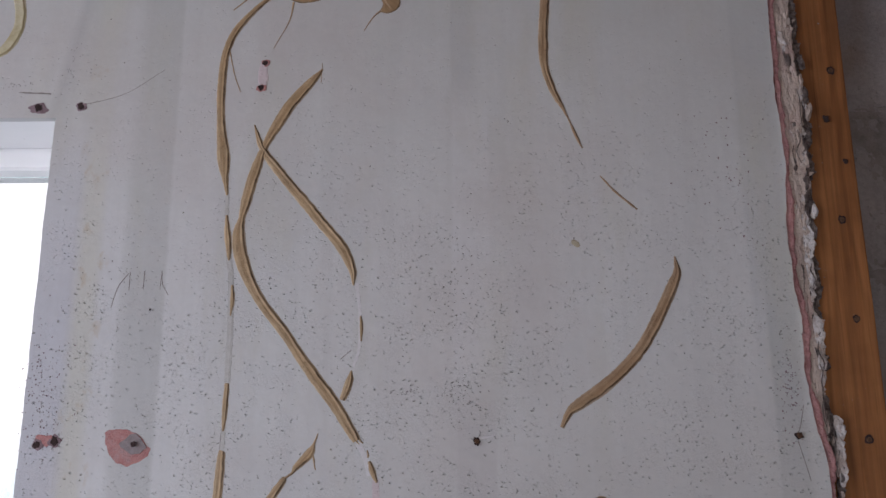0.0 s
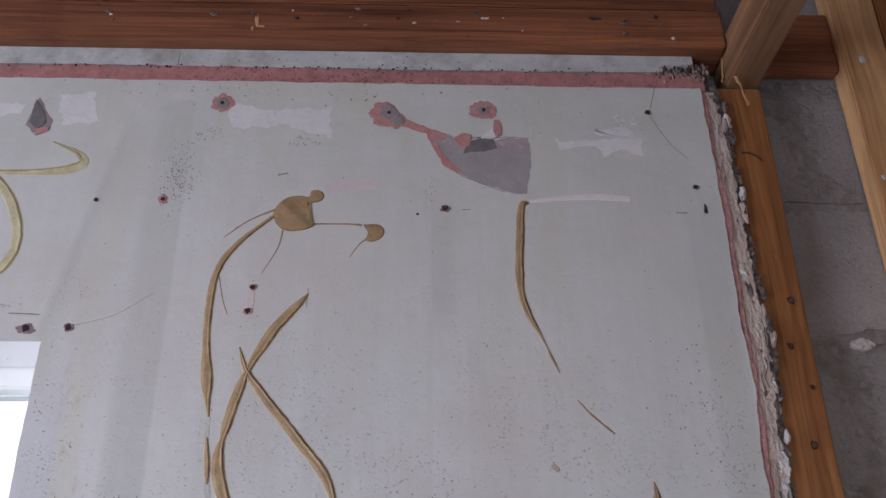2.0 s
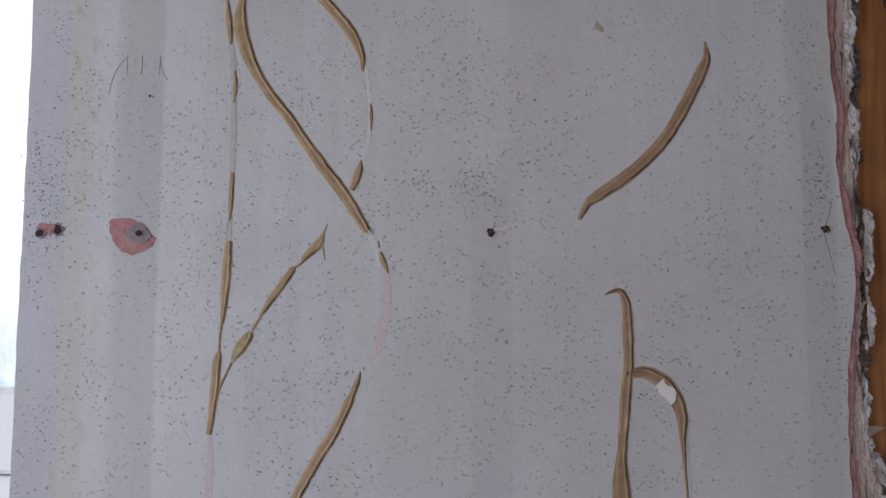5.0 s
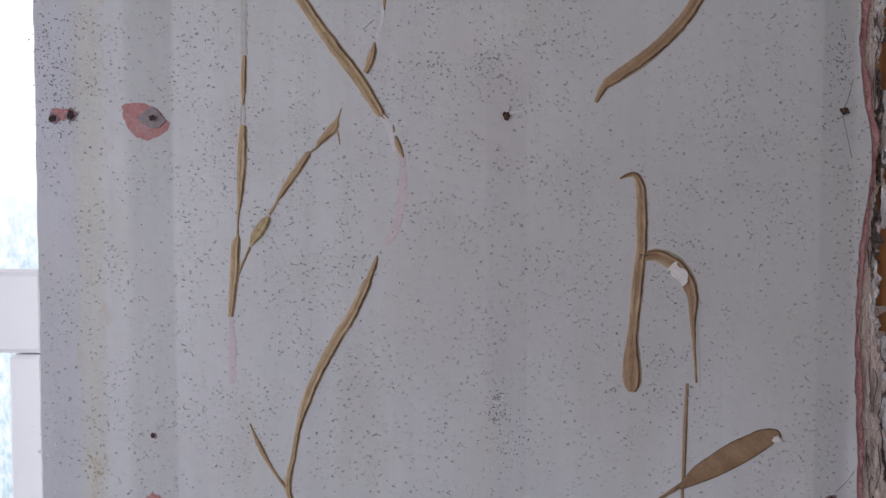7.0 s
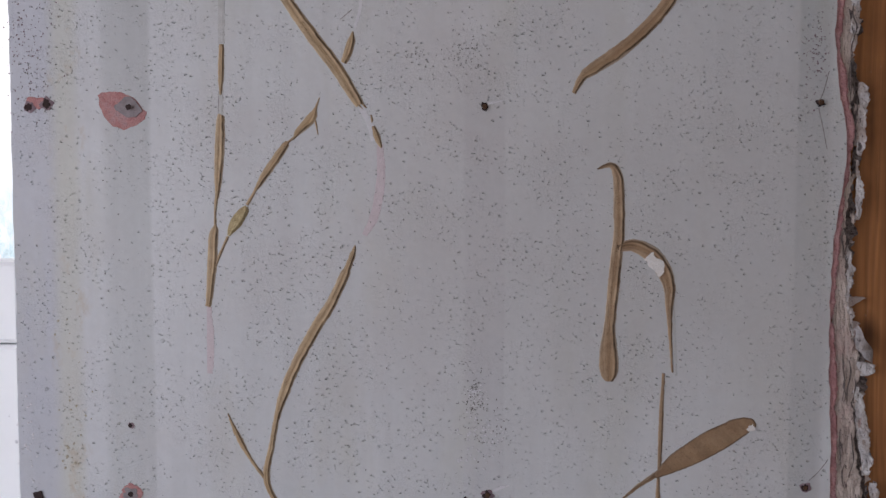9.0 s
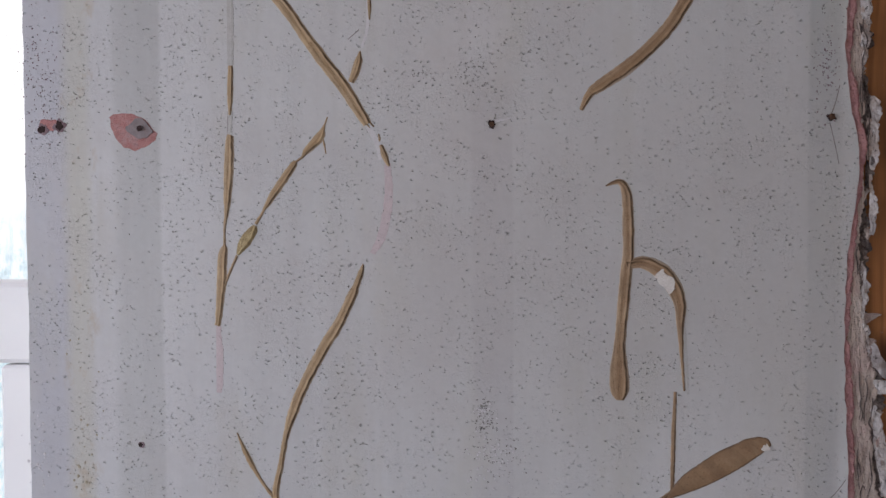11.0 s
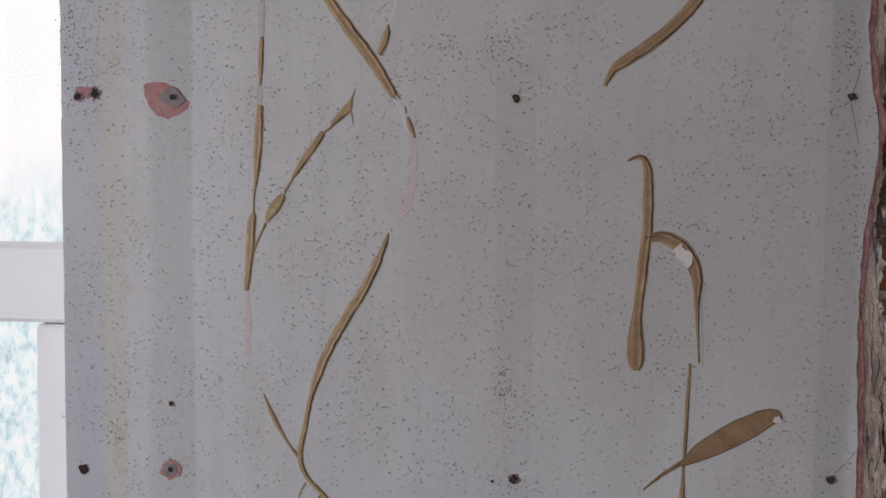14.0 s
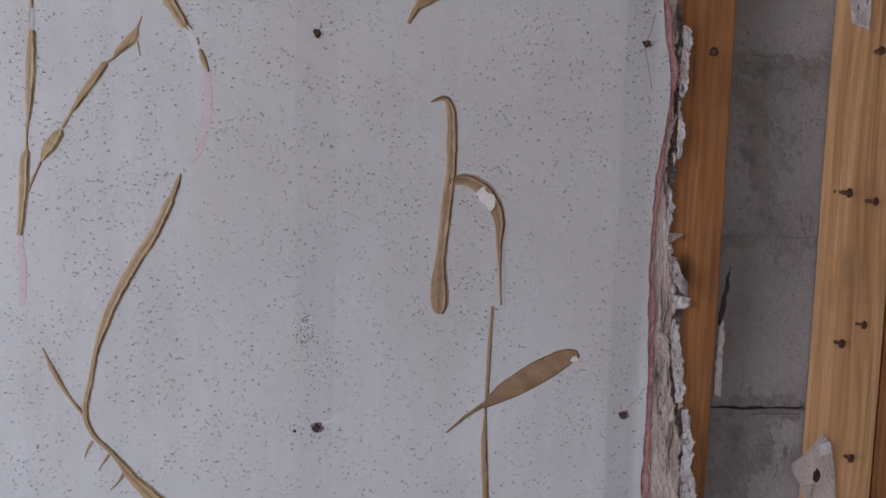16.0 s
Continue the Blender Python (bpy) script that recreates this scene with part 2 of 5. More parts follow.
def wood(name, axis, dark, light, fineness=1.0, knots=0.85):
    """Sawn softwood with its grain along one axis: growth rings, fine fibre, saw marks, knots and grime."""
    k = Mat(name, 0.62, spec=0.3)

    def along(across, length, loc=(0, 0, 0)):
        s = [across * fineness] * 3
        s[axis] = length
        return k.mapped(tuple(s), loc)

    mid = tuple(0.6 * a + 0.4 * b for a, b in zip(light, dark))
    wide = k.noise(1.0, 5, 0.6, along(24.0, 1.3), 0.5)
    fine = k.noise(1.0, 4, 0.65, along(230.0, 6.0))
    bend = k.math("MULTIPLY", k.noise(1.0, 2, 0.5, along(14.0, 1.6, (5, 2, 8))), 9.0)
    rings = k.math("SINE", k.math("MULTIPLY", k.math("ADD", bend, k.math("MULTIPLY", k.axis(0 if axis != 0 else 2), 70.0 * fineness)), 6.0))
    c = k.ramp(wide, (0.30, dark), (0.50, mid), (0.68, light))
    c = k.mix(0.42, c, k.ramp(k.math("ADD", k.math("MULTIPLY", rings, 0.5), 0.5), (0.05, 0.66), (0.5, 1.0), (1.0, 1.10)), "MULTIPLY")
    c = k.mix(0.55, c, k.ramp(fine, (0.3, 0.66), (0.7, 1.16)), "MULTIPLY")
    c = k.mix(k.ramp(k.noise(5.5, 5, 0.65), (0.5, 0.0), (0.75, 0.5)), c, tuple(0.5 * a for a in dark))
    c = k.mix(k.ramp(k.noise(1.0, 4, 0.6, along(75.0, 2.2, (3, 3, 3))), (0.58, 0.0), (0.67, 0.65)), c, tuple(0.6 * a for a in dark))
    knot = k.voronoi(1.0, along(9.0, 4.2))
    c = k.mix(k.ramp(knot, (0.07, knots), (0.10, 0.55 * knots), (0.16, 0.0)), c, tuple(0.3 * a for a in dark))
    c = k.mix(k.ramp(k.noise(90, 4, 0.7, k.mapped((1, 1, 1), (9, 1, 4))), (0.68, 0.0), (0.74, 0.5)), c, (0.36, 0.32, 0.30))
    return k.done(c, k.math("ADD", fine, k.math("MULTIPLY", rings, 0.12)), 0.45, 0.0016)


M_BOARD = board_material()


def glue_material():
    """Dried adhesive: a thin feathered margin, a streaky tan body, a lip whose shadow is painted dark and a pale film
    beyond it.
    """
    k = Mat("dried_glue", 0.5, spec=0.4)

    def read(name):
        n = k.t.nodes.new("ShaderNodeAttribute")
        n.attribute_name = name
        return n.outputs["Fac"]

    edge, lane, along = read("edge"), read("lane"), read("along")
    brown = k.ramp(k.noise(30, 5, 0.65), (0.28, (0.27, 0.170, 0.102)), (0.5, (0.375, 0.252, 0.158)), (0.74, (0.48, 0.345, 0.23)))
    yellow = k.ramp(k.noise(40, 5, 0.7), (0.3, (0.36, 0.255, 0.142)), (0.55, (0.50, 0.362, 0.215)), (0.75, (0.575, 0.452, 0.295)))
    side = k.ramp(k.math("ADD", k.math("MULTIPLY", k.axis(0), 2.0), k.math("MULTIPLY", k.noise(7, 3, 0.6), 0.8)), (0.1, 0.75), (0.75, 0.0))
    c = k.mix(side, brown, yellow)
    mixed = k.t.nodes.new("ShaderNodeCombineXYZ")
    k.link(k.math("MULTIPLY", lane, 2.4), mixed.inputs[0])
    k.link(k.math("MULTIPLY", along, 16.0), mixed.inputs[1])
    stripes = k.ramp(k.noise(1.6, 5, 0.65, mixed.outputs[0]), (0.34, 0.62), (0.48, 0.98), (0.66, 1.22))
    c = k.mix(0.75, c, stripes, "MULTIPLY")
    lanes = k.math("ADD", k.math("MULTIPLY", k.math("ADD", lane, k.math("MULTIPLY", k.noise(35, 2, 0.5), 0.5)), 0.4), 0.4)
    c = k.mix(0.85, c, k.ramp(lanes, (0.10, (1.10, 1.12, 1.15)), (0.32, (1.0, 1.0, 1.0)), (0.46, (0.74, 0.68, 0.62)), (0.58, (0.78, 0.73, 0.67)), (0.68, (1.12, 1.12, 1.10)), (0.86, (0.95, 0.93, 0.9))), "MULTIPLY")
    dots = k.ramp(k.voronoi(260), (0.12, 0.6), (0.28, 0.0))
    c = k.mix(k.math("MULTIPLY", dots, k.ramp(k.noise(25, 3), (0.42, 0.0), (0.55, 1.0))), c, (0.17, 0.105, 0.06))
    film = read("film")
    c = k.mix(k.math("MULTIPLY", film, k.ramp(k.noise(120, 4, 0.7), (0.25, 0.55), (0.7, 1.0))), c, (0.515, 0.465, 0.405))
    # edge darkens the colour where the lip would throw its shadow
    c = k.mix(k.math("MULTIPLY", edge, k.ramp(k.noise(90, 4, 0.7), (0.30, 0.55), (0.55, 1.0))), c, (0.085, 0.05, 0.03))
    return k.done(c, k.math("ADD", k.noise(190, 4, 0.7), k.math("MULTIPLY", stripes, 0.6)), 0.45, 0.0018)


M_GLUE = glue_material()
M_PINK = plain("pink_undercoat", (0.41, 0.175, 0.175), (0.52, 0.285, 0.275), 110, 0.8, 0.6, stain=(0.43, 0.31, 0.315))
M_PINKLAYER = plain("broken_pink_coat", (0.50, 0.235, 0.245), (0.66, 0.40, 0.41), 90, 0.85, 0.9, 0.003, stain=(0.36, 0.17, 0.18))
M_PINKDIRT = plain("dirty_pink_undercoat", (0.36, 0.15, 0.15), (0.48, 0.235, 0.23), 60, 0.8, 0.7, stain=(0.24, 0.12, 0.12))
M_PALEPINK = plain("pale_pink_trace", (0.57, 0.495, 0.525), (0.65, 0.565, 0.595), 60, 0.8)
M_WHITE = plain("white_filler", (0.60, 0.59, 0.615), (0.69, 0.675, 0.71), 22, 0.85, 0.5)
M_GREYCORE = plain("grey_backing_paper", (0.19, 0.17, 0.18), (0.33, 0.295, 0.31), 110, 0.9, 0.3, stain=(0.31, 0.24, 0.25))
# near-black for the unlit depth of holes, and for grime
M_HOLE = plain("dark_hole_depth_and_grime", (0.02, 0.014, 0.014), (0.07, 0.045, 0.045), 160, 0.95)
M_RUST = plain("rusty_steel", (0.06, 0.032, 0.022), (0.16, 0.085, 0.05), 300, 0.7, 0.6)


def core_material():
    """Torn beige board core: fibrous along its height, with the shade in its splits painted dark."""
    k = Mat("torn_board_core", 0.95, spec=0.15)
    c = k.ramp(k.noise(45, 6, 0.7, k.mapped((1, 1, 0.45))), (0.3, (0.43, 0.345, 0.315)), (0.55, (0.585, 0.49, 0.445)), (0.75, (0.70, 0.62, 0.58)))
    c = k.mix(k.ramp(k.noise(14, 4, 0.65), (0.5, 0.0), (0.66, 0.7)), c, (0.52, 0.355, 0.345))
    split = k.noise(1.0, 4, 0.65, k.mapped((150, 60, 42)), 1.6)
    c = k.mix(k.ramp(split, (0.315, 0.9), (0.36, 0.0)), c, (0.10, 0.07, 0.075))
    c = k.mix(k.ramp(k.voronoi(210), (0.10, 0.8), (0.17, 0.0)), c, (0.13, 0.10, 0.10))
    return k.done(c, k.math("ADD", split, k.noise(260, 4, 0.7)), 0.9, 0.003)


M_CREAM = core_material()
M_CRUMB = plain("crumbled_plaster_and_split_shade", (0.05, 0.036, 0.04), (0.40, 0.33, 0.31), 150, 0.95, 1.0, 0.005)


def chalk_material():
    """Broken white plaster with grey splits and beige paper left on it."""
    k = Mat("broken_white_plaster", 0.95, spec=0.15)
    c = k.ramp(k.noise(60, 6, 0.7), (0.3, (0.52, 0.48, 0.49)), (0.65, (0.78, 0.755, 0.77)))
    c = k.mix(k.ramp(k.noise(24, 5, 0.7, k.mapped((1, 1, 1), (5, 3, 1))), (0.5, 0.0), (0.62, 0.85)), c, (0.47, 0.385, 0.35))
    split = k.noise(1.0, 4, 0.65, k.mapped((120, 60, 60), (2, 6, 1)), 1.5)
    # shade in the splits is painted along their low relief
    c = k.mix(k.ramp(split, (0.345, 0.9), (0.385, 0.0)), c, (0.10, 0.08, 0.085))
    return k.done(c, k.math("ADD", split, k.noise(260, 4, 0.7)), 0.9, 0.003)


M_CHALK = chalk_material()


def block_material():
    k = Mat("concrete_block", 0.95, spec=0.15)
    oi = k.t.nodes.new("ShaderNodeObjectInfo")
    c = k.ramp(k.noise(6, 6, 0.65), (0.3, (0.255, 0.24, 0.25)), (0.7, (0.365, 0.345, 0.355)))
    c = k.mix(0.5, c, k.ramp(k.noise(150, 3, 0.7), (0.3, 0.72), (0.7, 1.2)), "MULTIPLY")
    c = k.mix(0.6, c, k.ramp(oi.outputs["Random"], (0, 0.85), (1, 1.1)), "MULTIPLY")
    c = k.mix(k.ramp(k.noise(9, 4, 0.6, k.mapped((1, 1, 0.4))), (0.6, 0.0), (0.75, 0.5)), c, (0.25, 0.19, 0.16))
    return k.done(c, k.math("SUBTRACT", k.noise(110, 5, 0.75), k.math("MULTIPLY", k.ramp(k.voronoi(95), (0.10, 1.0), (0.2, 0.0)), k.ramp(k.noise(17, 3), (0.45, 0.0), (0.6, 0.8)))), 0.9, 0.003)


M_BLOCK = block_material()
M_MORTAR = plain("old_mortar", (0.19, 0.175, 0.178), (0.31, 0.285, 0.285), 45, 0.95, 0.9, 0.004)
M_STUD = wood("pine_stud_wood", 2, (0.20, 0.074, 0.025), (0.43, 0.185, 0.068))
M_STUD_PALE = wood("pale_pine_stud_wood", 2, (0.44, 0.225, 0.098), (0.70, 0.41, 0.205))
M_BEAM = wood("dark_beam_wood", 0, (0.095, 0.034, 0.019), (0.36, 0.135, 0.066), 1.5, 0.0)
M_JOIST = wood("joist_wood", 1, (0.15, 0.072, 0.038), (0.35, 0.19, 0.105))
M_UPVC = plain("white_window_frame", (0.86, 0.86, 0.88), (0.90, 0.90, 0.91), 12, 0.35, 0.05, spec=0.5)
M_ROOM = plain("dusty_room_plaster", (0.50, 0.49, 0.48), (0.60, 0.59, 0.57), 5, 0.9)
M_FLOOR = plain("dusty_floor_boards", (0.30, 0.27, 0.24), (0.40, 0.37, 0.34), 9, 0.85)


def glass_material():
    m = bpy.data.materials.new("window_glass")
    m.use_nodes = True
    t = m.node_tree
    clear, shine = t.nodes.new("ShaderNodeBsdfTransparent"), t.nodes.new("ShaderNodeBsdfGlossy")
    shine.inputs["Roughness"].default_value = 0.03
    both, fres = t.nodes.new("ShaderNodeMixShader"), t.nodes.new("ShaderNodeFresnel")
    t.links.new(fres.outputs[0], both.inputs[0])
    t.links.new(clear.outputs[0], both.inputs[1])
    t.links.new(shine.outputs[0], both.inputs[2])
    t.links.new(both.outputs[0], t.nodes["Material Output"].inputs["Surface"])
    return m


M_GLASS = glass_material()


def outdoors_material():
    """Bright overcast garden beyond the window."""
    k = Mat("bright_garden_backdrop", 1.0)
    leaf = k.noise(5.0, 8, 0.78, k.mapped((2.2, 1, 1.1)), 0.2)
    green = k.ramp(leaf, (0.32, (0.36, 0.50, 0.52)), (0.46, (0.62, 0.78, 0.83)), (0.60, (0.96, 1.0, 1.0)))
    high = k.ramp(k.math("ADD", k.math("MULTIPLY", k.axis(2), 0.4), k.math("MULTIPLY", k.noise(1.2, 3), 0.3)), (0.55, 0.0), (0.85, 0.80), (1.1, 1.0))
    k.link(k.mix(high, green, (1.0, 1.0, 1.0)), k.b.inputs["Emission Color"])
    k.b.inputs["Emission Strength"].default_value = 1.25
    return k.done((0.0, 0.0, 0.0))


M_OUT = outdoors_material()


# ---------------------------------------------------------------- builders
def finish(name, bm, mat, parent=None, label="", smooth=False):
    me = bpy.data.meshes.new(name)
    bm.normal_update()
    bm.to_mesh(me)
    bm.free()
    for m in (mat if isinstance(mat, (list, tuple)) else [mat]):
        me.materials.append(m)
    if smooth:
        me.polygons.foreach_set("use_smooth", [True] * len(me.polygons))
    ob = new(name, me)
    if parent:
        ob.parent = parent
    if label:
        ob["label"] = label
    return ob


part = finish


def box_bm(x0, x1, y0, y1, z0, z1, bevel=0.0, seg=1):
    bm = bmesh.new()
    bmesh.ops.create_cube(bm, size=1.0, matrix=Matrix.LocRotScale(((x0 + x1) / 2, (y0 + y1) / 2, (z0 + z1) / 2), None,
                                                                  (x1 - x0, y1 - y0, z1 - z0)))
    if bevel:
        bmesh.ops.bevel(bm, geom=bm.edges[:], offset=bevel, segments=seg, affect="EDGES", profile=0.6)
    return bm


def empty(name, at, label, category, group="", kind=""):
    ob = new(name)
    ob.location = at
    ob.empty_display_size = 0.05
    return tagged(ob, label, category, group, kind)


def put_under(ob, parent):
    """Keeps ob where it is, under a parent that was only moved."""
    ob.parent = parent
    ob.matrix_parent_inverse = Matrix.Translation(-Vector(parent.location))
    return ob


def lerp_keys(keys, v):
    """Linear reading of pairs (z, x), z falling."""
    if v >= keys[0][0]:
        return keys[0][1]
    for (z0, x0), (z1, x1) in zip(keys, keys[1:]):
        if v >= z1:
            return x1 + (x0 - x1) * (v - z1) / (z0 - z1)
    return keys[-1][1]


def jag(z, scale, seed):
    return noise.noise((z * scale, seed * 7.31, 0.4)) + 0.5 * noise.noise((z * scale * 2.7, seed * 3.1, 5.4))


def prism(pts, y0, y1, bevel=0.0):
    """A flat outline in x and z as a solid between two depths (y0 in front)."""
    bm = bmesh.new()
    front = [bm.verts.new((x, y0, z)) for x, z in pts]
    f = bm.faces.new(front)
    f.normal_update()
    if f.normal.y > 0:
        f.normal_flip()
    ex = bmesh.ops.extrude_face_region(bm, geom=[f])
    bmesh.ops.translate(bm, verts=[g for g in ex["geom"] if isinstance(g, bmesh.types.BMVert)], vec=(0, y1 - y0, 0))
    bmesh.ops.recalc_face_normals(bm, faces=bm.faces[:])
    return bm


def blot_bm(cx, cz, rx, rz, seed, y=-0.0006, dome=0.0006, lump=0.25, n=56, turn=0.0):
    """A ragged blot lying on the wall: a low dome with an uneven outline."""
    bm = bmesh.new()
    rings = []
    for k, (r, h) in enumerate(((1.0, 0.0), (0.86, 0.75), (0.5, 1.0))):
        ring = []
        for i in range(n):
            a = 2 * math.pi * i / n
            q = 1 + lump * (noise.noise((math.cos(a) * 1.3 + seed * 5.7, math.sin(a) * 1.3, seed)) * 1.4
                            + 0.5 * noise.noise((math.cos(a) * 4.0, math.sin(a) * 4.0 + seed, 2.0)) + 0.35 * noise.noise((math.cos(a) * 9.0, math.sin(a) * 9.0 + seed, 4.0)))
            dx, dz = rx * r * q * math.cos(a), rz * r * q * math.sin(a)
            ring.append(bm.verts.new((cx + dx * math.cos(turn) - dz * math.sin(turn), y - dome * h,
                                      cz + dx * math.sin(turn) + dz * math.cos(turn))))
        rings.append(ring)
    for a, b in zip(rings, rings[1:]):
        for i in range(n):
            bm.faces.new((a[i], a[(i + 1) % n], b[(i + 1) % n], b[i]))
    bm.faces.new(rings[-1])
    bmesh.ops.recalc_face_normals(bm, faces=bm.faces[:])
    if sum(f.normal.y for f in bm.faces) > 0:
        bmesh.ops.reverse_faces(bm, faces=bm.faces[:])
    return bm


def spline(points, step=0.004):
    """Catmull-Rom through points of any length, about one sample a step."""
    p = [Vector(q) for q in points]
    p = [p[0] * 2 - p[1]] + p + [p[-1] * 2 - p[-2]]
    out = []
    for a, b, c, d in zip(p, p[1:], p[2:], p[3:]):
        n = max(2, int((c.xy - b.xy).length / step))
        for i in range(n):
            t = i / n
            out.append(0.5 * ((2 * b) + (c - a) * t + (2 * a - 5 * b + 4 * c - d) * t * t + (3 * b - a - 3 * c + d) * t ** 3))
    out.append(p[-2])
    return out


def bead_bm(points, height=0.0014, seed=0.0):
    """A bead of glue pressed flat: it feathers out on one side and ends in a raised lip, its shadow painted dark, with
    a thin film
    beyond on the other. Points: x, z, width in mm."""
    bm = bmesh.new()
    edge, lane, run, film = (bm.verts.layers.float.new(n) for n in ("edge", "lane", "along", "film"))
    pts = spline([(x, z, w) for x, z, w in points], 0.0018)
    rows, far = [], 0.0
    for i, q in enumerate(pts):
        a, b = pts[max(0, i - 1)], pts[min(len(pts) - 1, i + 1)]
        d = (b.xy - a.xy)
        far += d.length * 0.5
        d = d.normalized() if d.length > 1e-7 else Vector((0, -1))
        s = Vector((-d.y, d.x))
        half = max(q.z, 0.5) * 0.0005
        mm = min(0.22, 0.0009 / half)
        # the lip wanders near the rim; its painted shadow line fades in places
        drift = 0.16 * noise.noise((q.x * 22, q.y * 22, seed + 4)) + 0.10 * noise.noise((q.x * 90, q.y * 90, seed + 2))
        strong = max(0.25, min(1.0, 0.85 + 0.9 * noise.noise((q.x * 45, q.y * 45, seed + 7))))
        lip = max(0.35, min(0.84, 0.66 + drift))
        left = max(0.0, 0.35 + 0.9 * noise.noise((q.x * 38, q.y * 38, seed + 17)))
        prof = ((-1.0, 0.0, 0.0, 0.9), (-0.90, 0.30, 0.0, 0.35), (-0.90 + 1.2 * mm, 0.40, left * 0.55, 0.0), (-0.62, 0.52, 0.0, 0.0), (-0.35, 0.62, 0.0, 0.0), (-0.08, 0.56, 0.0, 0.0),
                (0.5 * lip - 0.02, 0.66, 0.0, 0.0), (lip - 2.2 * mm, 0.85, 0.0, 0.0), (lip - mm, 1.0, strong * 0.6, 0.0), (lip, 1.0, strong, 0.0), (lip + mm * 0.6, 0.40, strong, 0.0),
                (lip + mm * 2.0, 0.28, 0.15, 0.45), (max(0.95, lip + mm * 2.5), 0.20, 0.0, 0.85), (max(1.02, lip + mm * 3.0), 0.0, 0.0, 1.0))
        row = []
        for u, h, e, f in prof:
            wild = 0.00055 * noise.noise((q.x * 160, q.y * 160, seed + u)) + 0.0005 * noise.noise((q.x * 420, q.y * 420, seed + 9 * u))
            j = 1 + max(-0.2, min(0.2, wild / half))
            hh = 0.42 * h * height * min(1.0, 0.35 + half / 0.006) * (1 + 0.5 * noise.noise((q.x * 120, q.y * 120, seed + 3 * u)))
            v = bm.verts.new((q.x + s.x * u * half * j, -0.0002 - hh if h else 0.0003, q.y + s.y * u * half * j))
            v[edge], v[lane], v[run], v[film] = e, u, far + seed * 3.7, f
            row.append(v)
        rows.append(row)
    for a, b in zip(rows, rows[1:]):
        for i in range(len(prof) - 1):
            bm.faces.new((a[i], a[i + 1], b[i + 1], b[i]))
    for r in (rows[0], rows[-1]):
        bm.faces.new(r)
    bm.normal_update()
    if sum(f.normal.y for f in bm.faces) > 0:
        bmesh.ops.reverse_faces(bm, faces=bm.faces[:])
    return bm


def slab_bm(outline, height, seed, fuzz=0.0006):
    """A flat pool of glue with a rounded, slightly ragged rim."""
    bm = bmesh.new()
    edge, lane, run, film = (bm.verts.layers.float.new(n) for n in ("edge", "lane", "along", "film"))
    pts = [Vector((p.x, p.y)) for p in spline([(x, z, 0) for x, z in outline + outline[:1]], 0.0016)][:-1]
    n = len(pts)
    area = sum(a.x * b.y - b.x * a.y for a, b in zip(pts, pts[1:] + pts[:1]))
    rings = []
    for inset, h, e, f in ((0.0, 0.0, 0.5, 0.9), (0.0006, 0.45, 0.85, 0.0), (0.0014, 0.85, 0.25, 0.0), (0.0026, 1.0, 0.0, 0.0)):
        ring = []
        for i, p in enumerate(pts):
            d = (pts[(i + 1) % n] - pts[i - 1]).normalized()
            inward = Vector((-d.y, d.x)) if area > 0 else Vector((d.y, -d.x))
            q = p + inward * (inset + fuzz * noise.noise((p.x * 260, p.y * 260, seed)))
            v = bm.verts.new((q.x, 0.0003 if h == 0 else -height * h * (1 + 0.3 * noise.noise((q.x * 120, q.y * 120, seed))), q.y))
            v[edge], v[lane], v[run], v[film] = e * (0.6 + 0.8 * abs(noise.noise((p.x * 70, p.y * 70, seed)))), -0.05, p.x + p.y + seed, f
            ring.append(v)
        rings.append(ring)
    for a, b in zip(rings, rings[1:]):
        for i in range(n):
            bm.faces.new((a[i], a[(i + 1) % n], b[(i + 1) % n], b[i]))
    top = bm.faces.new(rings[-1])
    bmesh.ops.triangulate(bm, faces=[top])
    bmesh.ops.recalc_face_normals(bm, faces=bm.faces[:])
    if sum(f.normal.y * f.calc_area() for f in bm.faces) > 0:
        bmesh.ops.reverse_faces(bm, faces=bm.faces[:])
    return bm


def rough_strip(name, z0, z1, inner, outer, y, amp, mat, parent, seed, cols=8, step=0.0028, ragged=0.004, back=0.012, grit=160.0, stretch=0.7):
    """A broken face of plaster between two uneven upright edges: a bumpy sheet with a closed outer side."""
    bm = bmesh.new()
    n = max(2, int(abs(z1 - z0) / step))
    rows = []
    for i in range(n + 1):
        z = z0 + (z1 - z0) * i / n
        a = inner(z) + 0.0015 * jag(z, 60, seed + 1)
        b = max(a + 0.001, outer(z) + ragged * (jag(z, 45, seed) + 0.55 * jag(z, 170, seed + 2) - 0.8 * max(0.0, jag(z, 26, seed + 5)) + 0.3 * jag(z, 320, seed + 6)))
        row = []
        for c in range(cols + 1):
            u = c / cols
            x = a + (b - a) * u
            h = amp * (noise.noise((x * grit, z * grit * stretch, seed)) + 0.6 * noise.noise((x * grit * 2.3, z * grit * 2.6 * stretch, seed + 4)))
            row.append(bm.verts.new((x + 0.0008 * noise.noise((x * 300, z * 300, 1)), y - h + (0.0015 if c == cols else 0), z)))
        row.append(bm.verts.new((b - 0.0005, y + back, z)))
        rows.append(row)
    for a, b in zip(rows, rows[1:]):
        for i in range(cols + 1):
            bm.faces.new((a[i], a[i + 1], b[i + 1], b[i]))
    bm.normal_update()
    if sum(f.normal.y for f in bm.faces) > 0:
        bmesh.ops.reverse_faces(bm, faces=bm.faces[:])
    return part(name, bm, mat, parent)


M_CRACK = plain("crack_dirt_and_gap_shade", (0.17, 0.15, 0.145), (0.33, 0.30, 0.295), 120, 0.95)
